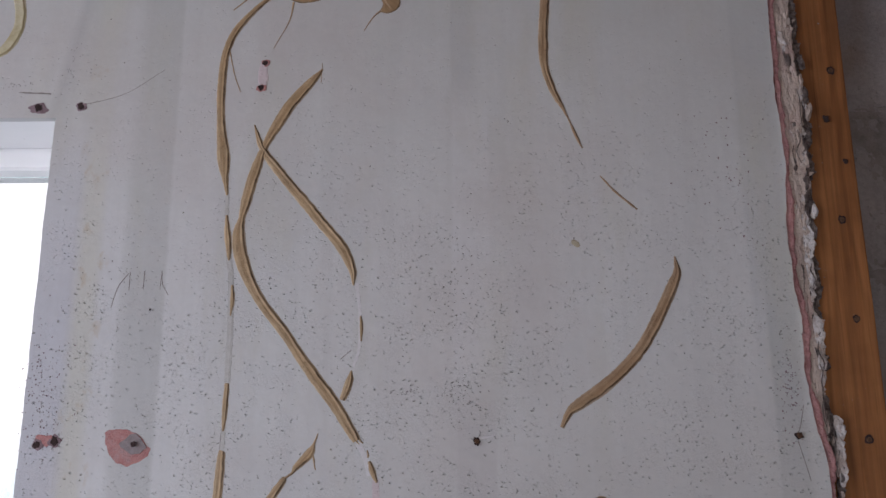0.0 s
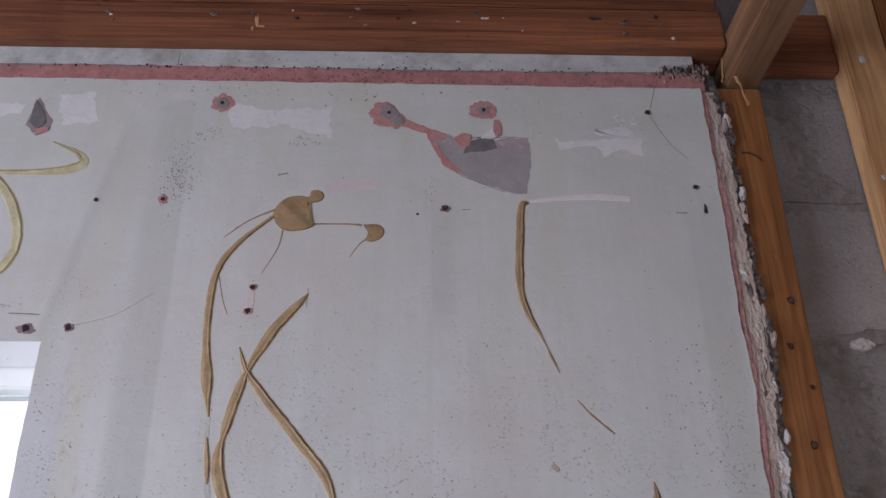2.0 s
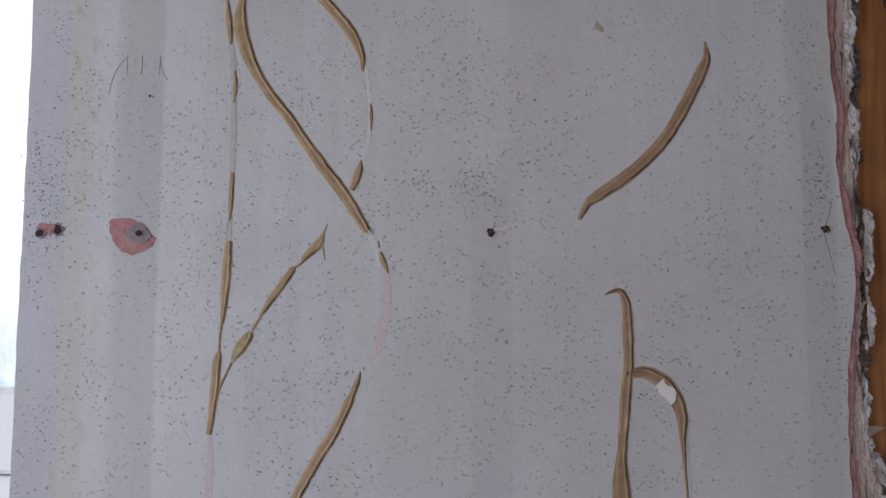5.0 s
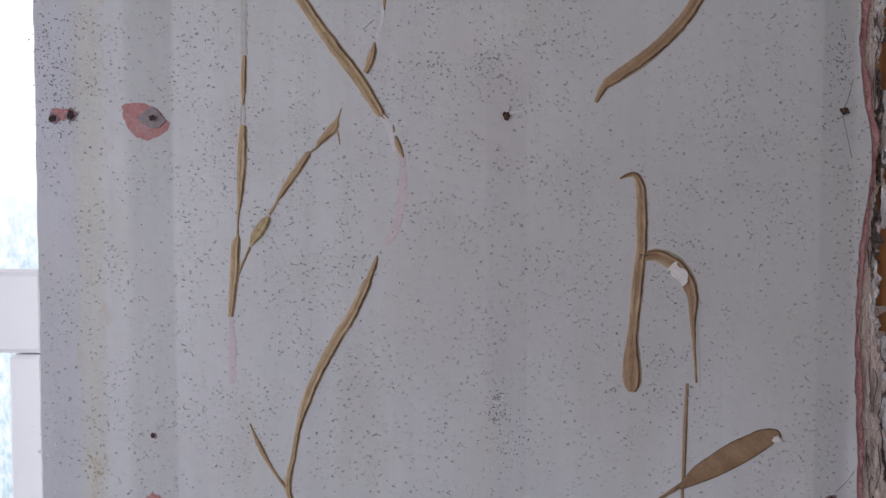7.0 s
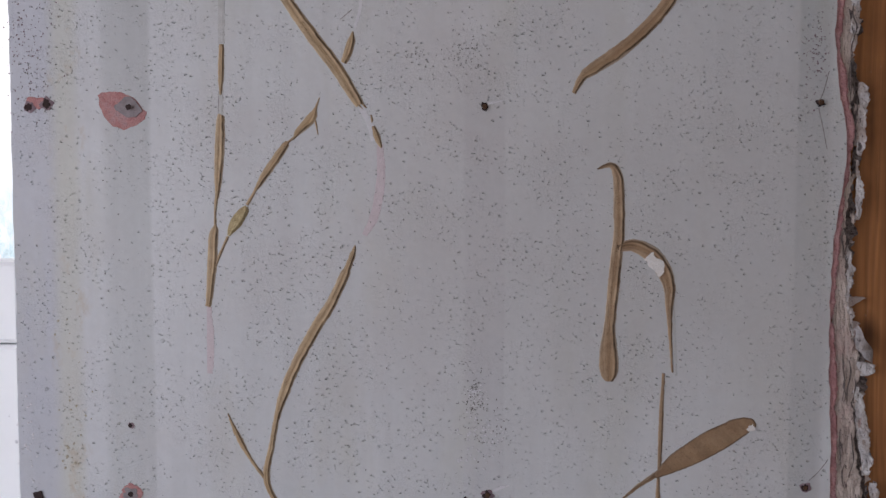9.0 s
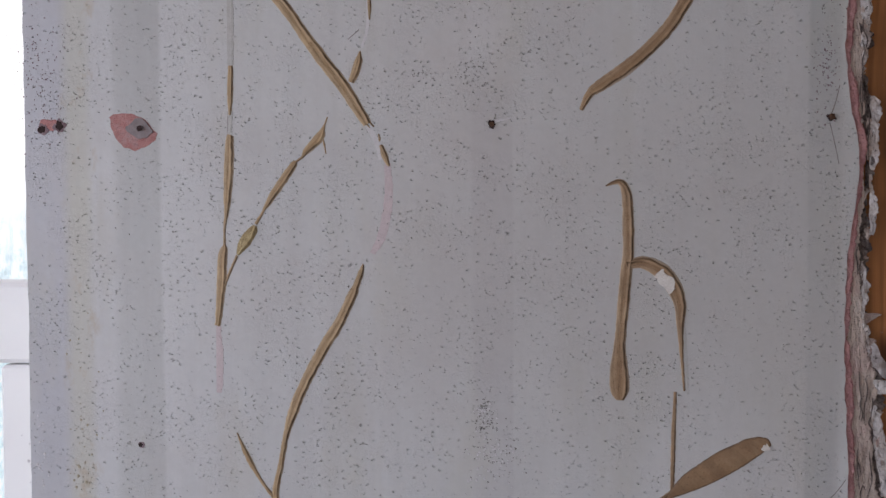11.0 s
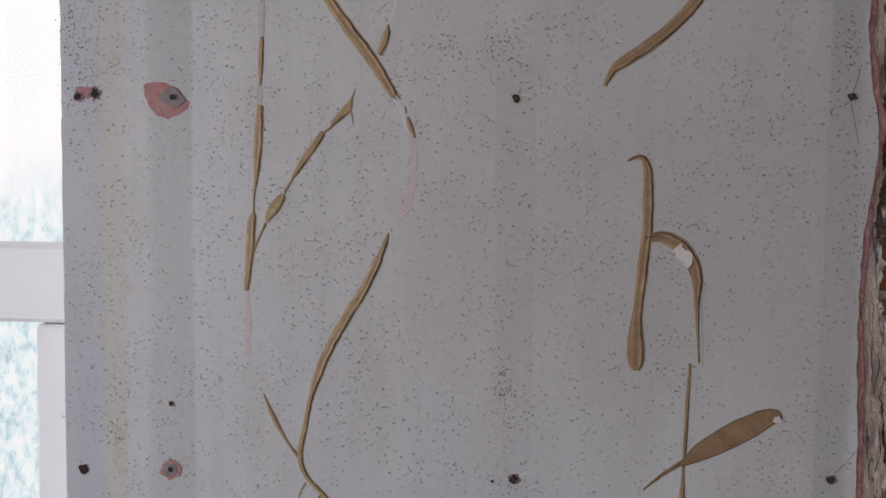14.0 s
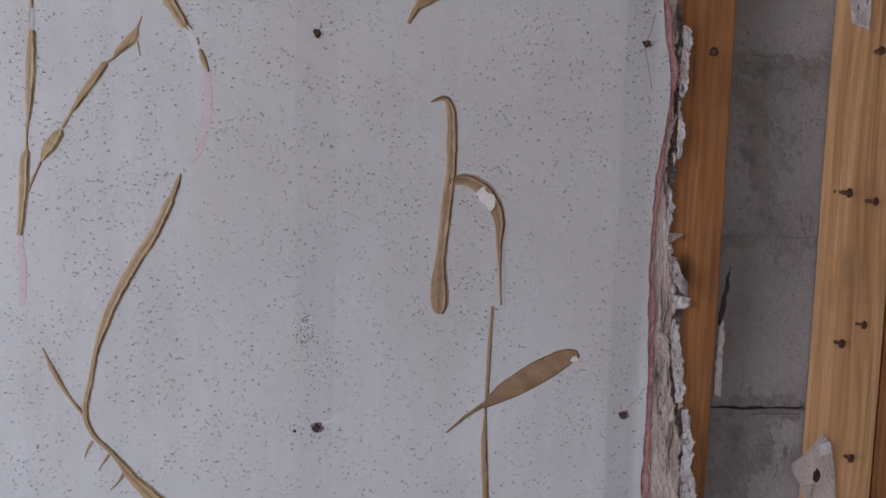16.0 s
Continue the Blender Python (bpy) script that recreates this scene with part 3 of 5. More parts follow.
M_CHIP = plain("white_paper_chip", (0.72, 0.68, 0.66), (0.82, 0.79, 0.77), 80, 0.9, 0.5)


def tear_material():
    """Grey backing with scuffs of pink undercoat, denser towards its upper rim."""
    k = Mat("torn_backing", 0.9, spec=0.2)
    c = k.ramp(k.noise(30, 5, 0.6), (0.3, (0.30, 0.275, 0.30)), (0.7, (0.37, 0.34, 0.365)))
    rim = k.math("MULTIPLY", k.math("SUBTRACT", k.axis(2), 2.30), 4.0)
    scuff = k.ramp(k.math("ADD", k.noise(95, 6, 0.75), rim), (0.68, 0.0), (0.76, 0.9))
    c = k.mix(scuff, c, k.ramp(k.noise(180, 3), (0.3, (0.46, 0.25, 0.25)), (0.7, (0.58, 0.42, 0.42))))
    fine = k.ramp(k.noise(160, 4, 0.7, k.mapped((1, 1, 1), (3, 3, 3))), (0.60, 0.0), (0.66, 0.6))
    c = k.mix(fine, c, (0.47, 0.33, 0.34))
    return k.done(c, k.noise(220, 4, 0.7), 0.5, 0.002)


M_TEAR = tear_material()


def pale_glue():
    """A thin, yellowed skin of glue."""
    k = Mat("yellowed_glue_skin", 0.5, spec=0.4)
    n = k.t.nodes.new("ShaderNodeAttribute")
    n.attribute_name = "edge"
    c = k.ramp(k.noise(45, 5, 0.7), (0.3, (0.38, 0.33, 0.19)), (0.5, (0.52, 0.47, 0.31)), (0.72, (0.62, 0.58, 0.45)))
    # the lip's shadow line is painted into this glue too
    c = k.mix(k.math("MULTIPLY", n.outputs["Fac"], 0.7), c, (0.24, 0.18, 0.08))
    return k.done(c, k.noise(150, 4, 0.7), 0.4, 0.002)


M_GLUE_PALE = pale_glue()
M_GLUE_CRUMBLY = plain("crumbly_yellow_glue", (0.36, 0.27, 0.14), (0.60, 0.49, 0.29), 170, 0.7, 0.7, 0.003, stain=(0.33, 0.24, 0.13))


# ---------------------------------------------------------------- the wall lining
TOP, PINK_LOW, PINK_TOP = 2.522, 2.4545, 2.4845
EDGE = [(2.60, 0.402), (2.45, 0.403), (2.34, 0.405), (2.24, 0.407), (2.05, 0.405), (1.95, 0.407), (1.88, 0.402), (1.81, 0.402),
        (1.74, 0.408), (1.68, 0.406), (1.61, 0.414), (1.585, 0.422), (1.54, 0.422), (1.45, 0.412), (1.37, 0.408), (1.28, 0.411),
        (1.20, 0.414), (1.04, 0.415), (0.0, 0.41)]
OUTER = [(2.60, 0.425), (2.46, 0.432), (2.39, 0.443), (2.31, 0.442), (2.20, 0.444), (2.12, 0.443), (2.05, 0.447), (1.98, 0.447),
         (1.90, 0.441), (1.82, 0.437), (1.70, 0.438), (1.655, 0.431), (1.628, 0.436), (1.55, 0.438), (1.44, 0.436), (1.37, 0.437),
         (1.33, 0.447), (1.29, 0.458), (1.25, 0.452), (1.17, 0.462), (1.11, 0.470), (1.04, 0.474), (0.0, 0.47)]


def edge_x(z):
    return lerp_keys(EDGE, z)


def outer_x(z):
    return lerp_keys(OUTER, z)


def jagged_edge(z):
    return edge_x(z) + 0.0022 * jag(z, 38, 1.0)


wall_north = empty("wall_north", (0, 0, 0), "grey-white stripped wall lining with glue marks and torn edge", "wall", kind="structure")


def build_lining():
    # the pier beside the window and the piece over it, as one sheet with a ragged end
    pts = [(-2.2, 2.022), (-2.2, PINK_LOW + 0.003)]
    n = 240
    pts += [(-2.2 + (0.403 + 2.2) * i / n, PINK_LOW + 0.0018 * jag(i * 0.011, 30, 2) - 0.0035 * max(-0.7, -2.2 + 2.603 * i / n)) for i in range(1, n)]
    steps = 520
    pts += [(jagged_edge(PINK_LOW - PINK_LOW * i / steps), PINK_LOW - PINK_LOW * i / steps) for i in range(steps)]
    pts += [(0.41, 0.0)]
    m = 260
    for i in range(m + 1):
        z = 2.022 * i / m
        pts.append((-0.551 + 0.0012 * jag(z, 30, 4) + (0.002 * max(0, jag(z, 70, 6)) if z < 1.25 else 0), z))
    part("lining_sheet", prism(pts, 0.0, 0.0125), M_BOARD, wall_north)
    # pink undercoat strip along the top and the bare strip over it
    top = [(-2.2 + 2.61 * i / n, PINK_TOP + 0.0016 * jag(i * 0.011, 40, 8) - 0.003 * max(-0.7, -2.2 + 2.61 * i / n)) for i in range(n + 1)]
    low = [(0.412, PINK_LOW - 0.004), (-2.2, PINK_LOW - 0.004)]
    part("pink_strip", prism(top + low, 0.0018, 0.0125), M_PINKDIRT, wall_north, "pink undercoat strip along the top edge")
    part("top_strip", prism([(-2.2, PINK_TOP - 0.006), (-2.2, TOP + 0.03), (0.40, TOP + 0.03), (0.40, PINK_TOP - 0.006)], 0.005, 0.0125),
         M_GREYSTRIP, wall_north, "bare grey board strip under the beam")


M_GREYSTRIP = plain("bare_grey_strip", (0.42, 0.43, 0.44), (0.56, 0.57, 0.58), 30, 0.9, 0.5, stain=(0.30, 0.29, 0.28))
build_lining()

# broken layers along the torn end
rough_strip("pink_layer", 2.45, 0.0, lambda z: edge_x(z) - 0.003, lambda z: edge_x(z) + 0.0095 + 0.004 * jag(z, 14, 3), 0.0024, 0.0011, M_PINKLAYER,
            wall_north, 11.0, cols=6, step=0.002, ragged=0.0022, back=0.008)
rough_strip("plaster_core", 2.45, 0.0, lambda z: edge_x(z) + 0.005, lambda z: outer_x(z) - 0.0075 + 0.004 * jag(z, 17, 9), 0.0052, 0.0016, M_CREAM,
            wall_north, 21.0, cols=18, step=0.0018, ragged=0.0045, back=0.006, grit=150.0, stretch=0.3)
# its dark tone also stands for the shaded cavities among the crumbs
rough_strip("crumbled_edge", 2.47, 0.0, lambda z: edge_x(z) + 0.012, lambda z: outer_x(z) + 0.002, 0.0088, 0.0036, M_CRUMB,
            wall_north, 31.0, cols=14, step=0.002, ragged=0.006, back=0.005, grit=260.0)


M_RIM = plain("dark_red_paint_rim", (0.14, 0.06, 0.065), (0.30, 0.15, 0.155), 150, 0.9)
rough_strip("flaked_rim", 2.45, 0.0, lambda z: edge_x(z) - 0.0012, lambda z: edge_x(z) + 0.0004 + 0.0012 * jag(z, 50, 5), 0.0012, 0.0006, M_RIM,
            wall_north, 51.0, cols=2, ragged=0.0009, back=0.004)


def chalk(z0, z1, xin, xout, seed, y=0.006, lean=0.0):
    """A piece of white plaster still keyed on the stud, tapering at both ends and leaning outwards to its foot."""
    def share(z):
        return min(1.0, max(0.0, (z0 - z) / (z0 - z1)))

    def slim(z):
        t = share(z)
        return (xout - xin) * (0.55 * max(0.0, 1 - 5 * t) + 0.4 * max(0.0, 5 * t - 4))
    rough_strip("plaster_flake", z0, z1, lambda z: xin + lean * share(z) + 0.0022 * jag(z, 34, seed + 2),
                lambda z: xout + lean * share(z) - slim(z), y, 0.0019, M_CHALK, wall_north, seed, cols=10, step=0.0015, ragged=0.0050, back=0.009, grit=120.0)


def tip(x, z, reach, tall, seed, mat, y=0.007):
    """A torn point of board paper that stands off the broken edge."""
    bm = bmesh.new()
    rows = []
    for i in range(7):
        u = i / 6
        half = tall * 0.5 * (1 - u) ** 0.8 + 0.0002
        px, pz = x + reach * u, z + 0.35 * reach * u * math.sin(seed * 3.3) + 0.0012 * noise.noise((u * 4, seed, 1))
        py = y - 0.007 * u * u * (0.6 + 0.4 * math.sin(seed * 7.7))
        rows.append([bm.verts.new((px + 0.0008 * noise.noise((u * 9, s * 3, seed)), py - 0.0008 * (1 - s * s), pz + half * s)) for s in (-1, -0.4, 0.4, 1)])
    for a, b in zip(rows, rows[1:]):
        for i in range(3):
            bm.faces.new((a[i], a[i + 1], b[i + 1], b[i]))
    bmesh.ops.solidify(bm, geom=bm.faces[:], thickness=0.0008)
    part("paper_tip", bm, mat, wall_north)


for i, (z, reach, tall) in enumerate(((1.745, 0.009, 0.020), (1.70, 0.007, 0.014), (1.655, 0.008, 0.012), (1.60, 0.010, 0.022), (1.52, 0.008, 0.014), (1.475, 0.009, 0.010),
                                      (1.443, 0.008, 0.012), (1.405, 0.007, 0.016), (1.372, 0.019, 0.026), (1.345, 0.012, 0.020), (1.262, 0.008, 0.018), (1.205, 0.010, 0.030),
                                      (1.16, 0.009, 0.020), (1.115, 0.012, 0.026), (1.06, 0.008, 0.018), (1.94, 0.008, 0.012), (2.05, 0.007, 0.015), (2.16, 0.008, 0.012))):
    tip(outer_x(z) - 0.004, z, reach * (0.95 if reach > 0.015 else 0.55 + 0.3 * math.sin(i * 2.1)), tall * 0.55, i * 1.9 + 0.4, M_CREAM, 0.0075)

chalk(1.630, 1.545, 0.438, 0.450, 41)
chalk(1.540, 1.470, 0.437, 0.4445, 42)
chalk(1.885, 1.770, 0.424, 0.436, 43, 0.0052)
chalk(1.765, 1.665, 0.425, 0.437, 44, 0.0052)
chalk(1.302, 1.285, 0.444, 0.468, 45)
chalk(1.272, 1.165, 0.440, 0.455, 46, lean=0.015)
chalk(1.156, 1.075, 0.464, 0.477, 47, lean=0.008)
chalk(1.095, 0.960, 0.466, 0.488, 48, 0.0052, 0.006)
chalk(1.440, 1.310, 0.428, 0.438, 49, 0.0065)
chalk(2.020, 1.900, 0.424, 0.440, 50, 0.0065)


def crumb(x, z, r, seed, mat, y=0.006):
    bm = bmesh.new()
    bmesh.ops.create_icosphere(bm, subdivisions=2, radius=1.0)
    lean = 0.5 * math.sin(seed * 5.1)
    for v in bm.verts:
        v.co *= 1 + 0.7 * noise.noise(v.co * 1.3 + Vector((seed, 0, 0))) + 0.3 * noise.noise(v.co * 4.0 + Vector((0, seed, 0)))
        v.co = Vector((v.co.x * r * 0.5 + lean * v.co.z * r * 0.4 + x, v.co.y * r * 0.5 + y, v.co.z * r * 1.25 + z))
    part("plaster_crumb", bm, mat, wall_north)


rnd = random.Random(4)
for i in range(70):
    z = rnd.uniform(1.86, 2.44)
    if 2.288 < z < 2.333:
        z += 0.06 if i % 2 else -0.07
    crumb(rnd.uniform(edge_x(z) + 0.014, outer_x(z) + 0.003), z, rnd.uniform(0.004, 0.0105), i * 1.7,
          (M_CHALK, M_CRUMB, M_CREAM, M_CRUMB, M_CRUMB)[i % 5], 0.0078)
for i in range(46):
    z = rnd.uniform(0.95, 1.86)
    crumb(rnd.uniform(edge_x(z) + 0.013, outer_x(z)), z, rnd.uniform(0.003, 0.007), 90 + i * 1.7, (M_CREAM, M_CRUMB)[i % 2], 0.008)
for i in range(220):
    crumb(rnd.triangular(0.325, 0.428, 0.415), rnd.triangular(2.466, 2.506, 2.482), rnd.triangular(0.0010, 0.0048, 0.0016), 200 + i * 1.3, (M_CRUMB, M_HOLE, M_CREAM, M_CRUMB)[i % 4], 0.003)
for i in range(44):
    crumb(rnd.uniform(-0.72, 0.34), 2.481 + rnd.uniform(-0.003, 0.003), rnd.uniform(0.0015, 0.004), 300 + i * 1.3, M_CRUMB, 0.003)


def trace(name, points, mat, h=0.0004, label=""):
    bm = bead_bm(points, h, points[0][0] * 37)
    return part(name, bm, mat, wall_north, label)



# dark strips that stand for the shade in splits down the broken plaster
rnd2 = random.Random(11)
for i in range(34):
    z = rnd2.uniform(1.0, 2.40)
    x = edge_x(z) + 0.011 + rnd2.random() * max(0.002, outer_x(z) - edge_x(z) - 0.016)
    n = rnd2.uniform(0.012, 0.03)
    split = trace("plaster_split", [(x, z + n, 0.6), (x + rnd2.uniform(-0.003, 0.003), z + n * 0.4, rnd2.uniform(0.9, 1.6)),
                                    (x + rnd2.uniform(-0.004, 0.004), z - n * 0.3, rnd2.uniform(0.6, 1.2)), (x + rnd2.uniform(-0.003, 0.003), z - n, 0.5)], M_CRUMB, 0.0003)
    split.location.y = 0.0034


# patches where paint came away, filler smears and old fixings
def patch(pts, y, mat, label="", seed=0.0, fuzz=0.0025, depth=0.0022):
    """A flake-edged patch with an outline of its own."""
    dense = []
    for (x0, z0), (x1, z1) in zip(pts, pts[1:] + pts[:1]):
        n = max(2, int(math.hypot(x1 - x0, z1 - z0) / 0.0028))
        for i in range(n):
            x, z = x0 + (x1 - x0) * i / n, z0 + (z1 - z0) * i / n
            dense.append((x + fuzz * (noise.noise((x * 90, z * 90, seed)) + 1.6 * noise.noise((x * 28, z * 28, seed + 3)) + 0.5 * noise.noise((x * 260, z * 260, seed))),
                          z + fuzz * (noise.noise((x * 90, z * 90, seed + 8)) + 1.6 * noise.noise((x * 28, z * 28, seed + 5)) + 0.5 * noise.noise((x * 260, z * 260, seed + 6)))))
    return part("paint_patch", prism(dense, y, y + depth), mat, wall_north, label)


def blot(cx, cz, rx, rz, seed, mat, name="paint_patch", y=-0.0005, dome=0.0004, lump=0.3, turn=0.0, label=""):
    return part(name, blot_bm(cx, cz, rx, rz, seed, y, dome, lump, turn=turn), mat, wall_north, label)


# the large tear under the beam
patch([(-0.029, 2.363), (0.001, 2.36), (0.022, 2.338), (0.035, 2.351), (0.07, 2.349), (0.087, 2.354), (0.122, 2.354), (0.124, 2.298),
       (0.116, 2.253), (0.083, 2.257), (0.042, 2.275), (0.010, 2.292), (-0.017, 2.329)], -0.0004, M_TEAR, "torn patch showing grey backing", 1)
patch([(-0.088, 2.380), (-0.067, 2.386), (-0.029, 2.369), (-0.003, 2.361), (-0.004, 2.352), (-0.020, 2.350), (-0.012, 2.328), (0.006, 2.306),
       (0.020, 2.294), (0.012, 2.290), (-0.008, 2.304), (-0.024, 2.334), (-0.034, 2.360), (-0.066, 2.372)], -0.0010, M_PINK, "", 2, 0.002)
patch([(0.008, 2.352), (0.020, 2.362), (0.034, 2.358), (0.036, 2.343), (0.022, 2.332), (0.014, 2.338)], -0.0016, M_PINK, "", 3, 0.002)
patch([(0.070, 2.388), (0.080, 2.386), (0.084, 2.362), (0.074, 2.354), (0.068, 2.366)], -0.0012, M_PINK, "", 5, 0.002)
patch([(0.030, 2.345), (0.046, 2.352), (0.070, 2.350), (0.074, 2.336), (0.052, 2.327), (0.034, 2.328), (0.022, 2.324)], -0.0012, M_DARKTEAR := plain(
    "torn_paper_shade", (0.12, 0.11, 0.12), (0.2, 0.18, 0.19), 40, 0.95), "", 6, 0.002)
trace("crack", [(-0.034, 2.362, 1.2), (-0.022, 2.334, 1.6), (0.008, 2.294, 1.4), (0.042, 2.2745, 1.2), (0.083, 2.257, 1.0)], M_CRACK, 0.0006)
trace("crack", [(0.030, 2.352, 1.0), (0.048, 2.3545, 1.6), (0.060, 2.351, 0.8), (0.070, 2.353, 1.3), (0.088, 2.356, 0.8), (0.121, 2.354, 0.6)], M_DARKTEAR, 0.0006)
trace("crack", [(0.022, 2.325, 1.5), (0.040, 2.326, 2.0), (0.056, 2.327, 1.5)], M_HOLE, 0.0006)


def scab(cx, cz, r, seed, core=0.5, off=(0.0, 0.0), squash=1.0):
    """Pink ring where paint flaked round an old fixing, with its grey heart and hole."""
    blot(cx, cz, r, r * squash, seed, M_PINK, label="pink flaked ring round an old fixing")
    blot(cx + off[0], cz + off[1], r * core, r * core * 0.9, seed + 3, M_GREYCORE, y=-0.0012)
    blot(cx + off[0], cz + off[1], 0.0032, 0.0032, seed + 5, M_HOLE, "nail_hole", -0.0020, 0.0001)


scab(-0.349, 2.412, 0.0165, 3, 0.66)
scab(-0.098, 2.394, 0.027, 7, 0.55, (0.006, 0.004), 0.82)
scab(0.054, 2.405, 0.021, 9, 0.45, (0.001, 0.0), 0.85)
blot(-0.079, 2.381, 0.015, 0.012, 8, M_PINK, y=-0.0008)
blot(-0.078, 2.383, 0.010, 0.008, 14, M_GREYCORE, y=-0.0016)
patch([(-0.448, 1.612), (-0.443, 1.616), (-0.419, 1.615), (-0.411, 1.612), (-0.402, 1.604), (-0.391, 1.592), (-0.394, 1.584), (-0.405, 1.578),
       (-0.419, 1.572), (-0.433, 1.577), (-0.441, 1.585), (-0.446, 1.598)], -0.0004, M_PINK, "pink flaked patch round an old fixing", 12, 0.0016)
patch([(-0.429, 1.601), (-0.421, 1.607), (-0.411, 1.608), (-0.404, 1.602), (-0.397, 1.592), (-0.404, 1.587), (-0.413, 1.586), (-0.421, 1.590), (-0.427, 1.595)], -0.0014, M_GREYCORE, "", 14, 0.0020)
blot(-0.412, 1.598, 0.0034, 0.0034, 17, M_HOLE, "nail_hole", -0.0040, 0.0001)
scab(-0.4178, 2.239, 0.0075, 15, 0.3)
scab(-0.418, 1.139, 0.0125, 16, 0.75)


def hole(x, z, r, seed, ring=None, rr=1.7):
    if ring:
        blot(x + 0.001, z, r * rr, r * rr * 0.8, seed + 1, ring)
    # the hole's dark depth is painted as a near-black blot
    blot(x, z, r, r, seed, M_HOLE, "nail_hole", -0.0012, 0.0003, 0.35)


M_BRUISE = plain("purple_brown_bruise", (0.17, 0.11, 0.13), (0.33, 0.25, 0.28), 120, 0.9)
for i, (x, z, r, ring) in enumerate(((-0.514, 2.237, 0.0045, None), (-0.007, 2.228, 0.0062, M_BRUISE), (-0.047, 2.218, 0.003, None),
                                     (0.370, 2.269, 0.0045, M_BRUISE), (-0.276, 2.099, 0.005, M_PINK), (-0.280, 2.063, 0.0055, M_PINK),
                                     (-0.530, 1.598, 0.006, M_BRUISE), (-0.509, 1.602, 0.0065, M_BRUISE), (0.0078, 1.1405, 0.0062, M_BRUISE),
                                     (-0.018, 1.137, 0.0026, None), (0.385, 1.152, 0.0055, M_BRUISE), (-0.529, 1.136, 0.008, None),
                                     (-0.417, 1.222, 0.0033, M_BRUISE), (0.002, 1.600, 0.0062, None), (0.3905, 1.6055, 0.0062, None),
                                     (-0.518, 2.0375, 0.006, M_BRUISE), (-0.574, 2.036, 0.007, M_BRUISE), (-0.405, 1.763, 0.0020, None),
                                     (0.313, 2.405, 0.005, M_BRUISE))):
    hole(x, z, r * 0.74, 30 + i, ring)
blot(-0.574, 2.034, 0.013, 0.007, 71, M_BRUISE, y=-0.0003)
blot(-0.520, 1.604, 0.012, 0.006, 72, M_PINK, y=-0.0003)
blot(-0.278, 2.081, 0.0065, 0.018, 73, M_PALEPINK, y=-0.0003)
blot(0.380, 2.231, 0.0026, 0.009, 74, M_HOLE, "nail_hole", -0.001)
blot(0.131, 1.846, 0.007, 0.004, 75, M_STAIN := plain("yellow_stain", (0.38, 0.33, 0.25), (0.47, 0.43, 0.34), 90, 0.8), turn=-0.6)
patch([(-0.631, 2.420), (-0.618, 2.398), (-0.601, 2.376), (-0.605, 2.360), (-0.623, 2.351), (-0.639, 2.369), (-0.636, 2.392)], -0.0004, M_GREYCORE,
      "triangular chip in the paint", 16, 0.002)
patch([(-0.632, 2.416), (-0.620, 2.396), (-0.611, 2.372), (-0.622, 2.362), (-0.636, 2.372)], -0.0012, M_DARKTEAR, "", 17, 0.002)
patch([(-0.623, 2.360), (-0.605, 2.363), (-0.603, 2.357), (-0.622, 2.349)], -0.0016, M_PINK, "", 18, 0.001)

# filler smears
patch([(-0.337, 2.417), (-0.290, 2.400), (-0.182, 2.405), (-0.176, 2.352), (-0.205, 2.356), (-0.250, 2.372), (-0.335, 2.369)], -0.0003, M_WHITE,
      "white filler smear", 21, 0.005)
patch([(-0.600, 2.424), (-0.541, 2.430), (-0.537, 2.380), (-0.585, 2.368)], -0.0003, M_WHITE, "", 22, 0.005)
patch([(-0.720, 2.402), (-0.645, 2.412), (-0.650, 2.388), (-0.720, 2.368)], -0.0003, M_WHITE, "", 23, 0.005)
patch([(0.160, 2.358), (0.172, 2.347), (0.240, 2.356), (0.300, 2.357), (0.297, 2.321), (0.269, 2.336), (0.234, 2.322), (0.226, 2.342), (0.170, 2.334)],
      -0.0003, M_WHITE, "", 24, 0.004)
patch([(0.226, 2.372), (0.262, 2.378), (0.292, 2.362), (0.240, 2.358)], -0.0003, M_WHITE, "", 25, 0.006)
patch([(-0.184, 2.262), (-0.101, 2.276), (-0.104, 2.262), (-0.180, 2.250)], -0.0003, M_PALEPINK, "", 26, 0.005)
patch([(0.045, 2.352), (0.068, 2.372), (0.072, 2.356)], -0.0003, M_WHITE, "", 27, 0.003)


M_LIFT = plain("pale_lifted_paint", (0.66, 0.61, 0.63), (0.74, 0.70, 0.72), 50, 0.8)
trace("paint_trace", [(0.118, 2.241, 6), (0.175, 2.248, 7), (0.226, 2.250, 10), (0.269, 2.247, 9)], M_LIFT, 0.0002, "pale mark of a lifted bead")
trace("paint_trace", [(-0.147, 1.796, 4), (-0.142, 1.756, 4), (-0.142, 1.715, 4), (-0.149, 1.690, 3)], M_WHITE, 0.0002)
trace("paint_trace", [(-0.142, 1.598, 6), (-0.132, 1.580, 6), (-0.128, 1.560, 4)], M_WHITE, 0.0002)
trace("paint_trace", [(-0.120, 1.556, 7), (-0.119, 1.515, 10), (-0.126, 1.475, 10), (-0.138, 1.450, 6)], M_PALEPINK, 0.0002, "pale pink mark of a lifted bead")
trace("paint_trace", [(-0.322, 1.365, 5), (-0.321, 1.320, 8), (-0.322, 1.285, 6)], M_PALEPINK, 0.0002)
M_CLEAR = plain("thin_glue_film", (0.46, 0.455, 0.45), (0.56, 0.555, 0.56), 80, 0.4)
trace("paint_trace", [(-0.001, 1.601, 2), (0.010, 1.604, 3), (0.024, 1.607, 1)], M_WHITE, 0.0003)
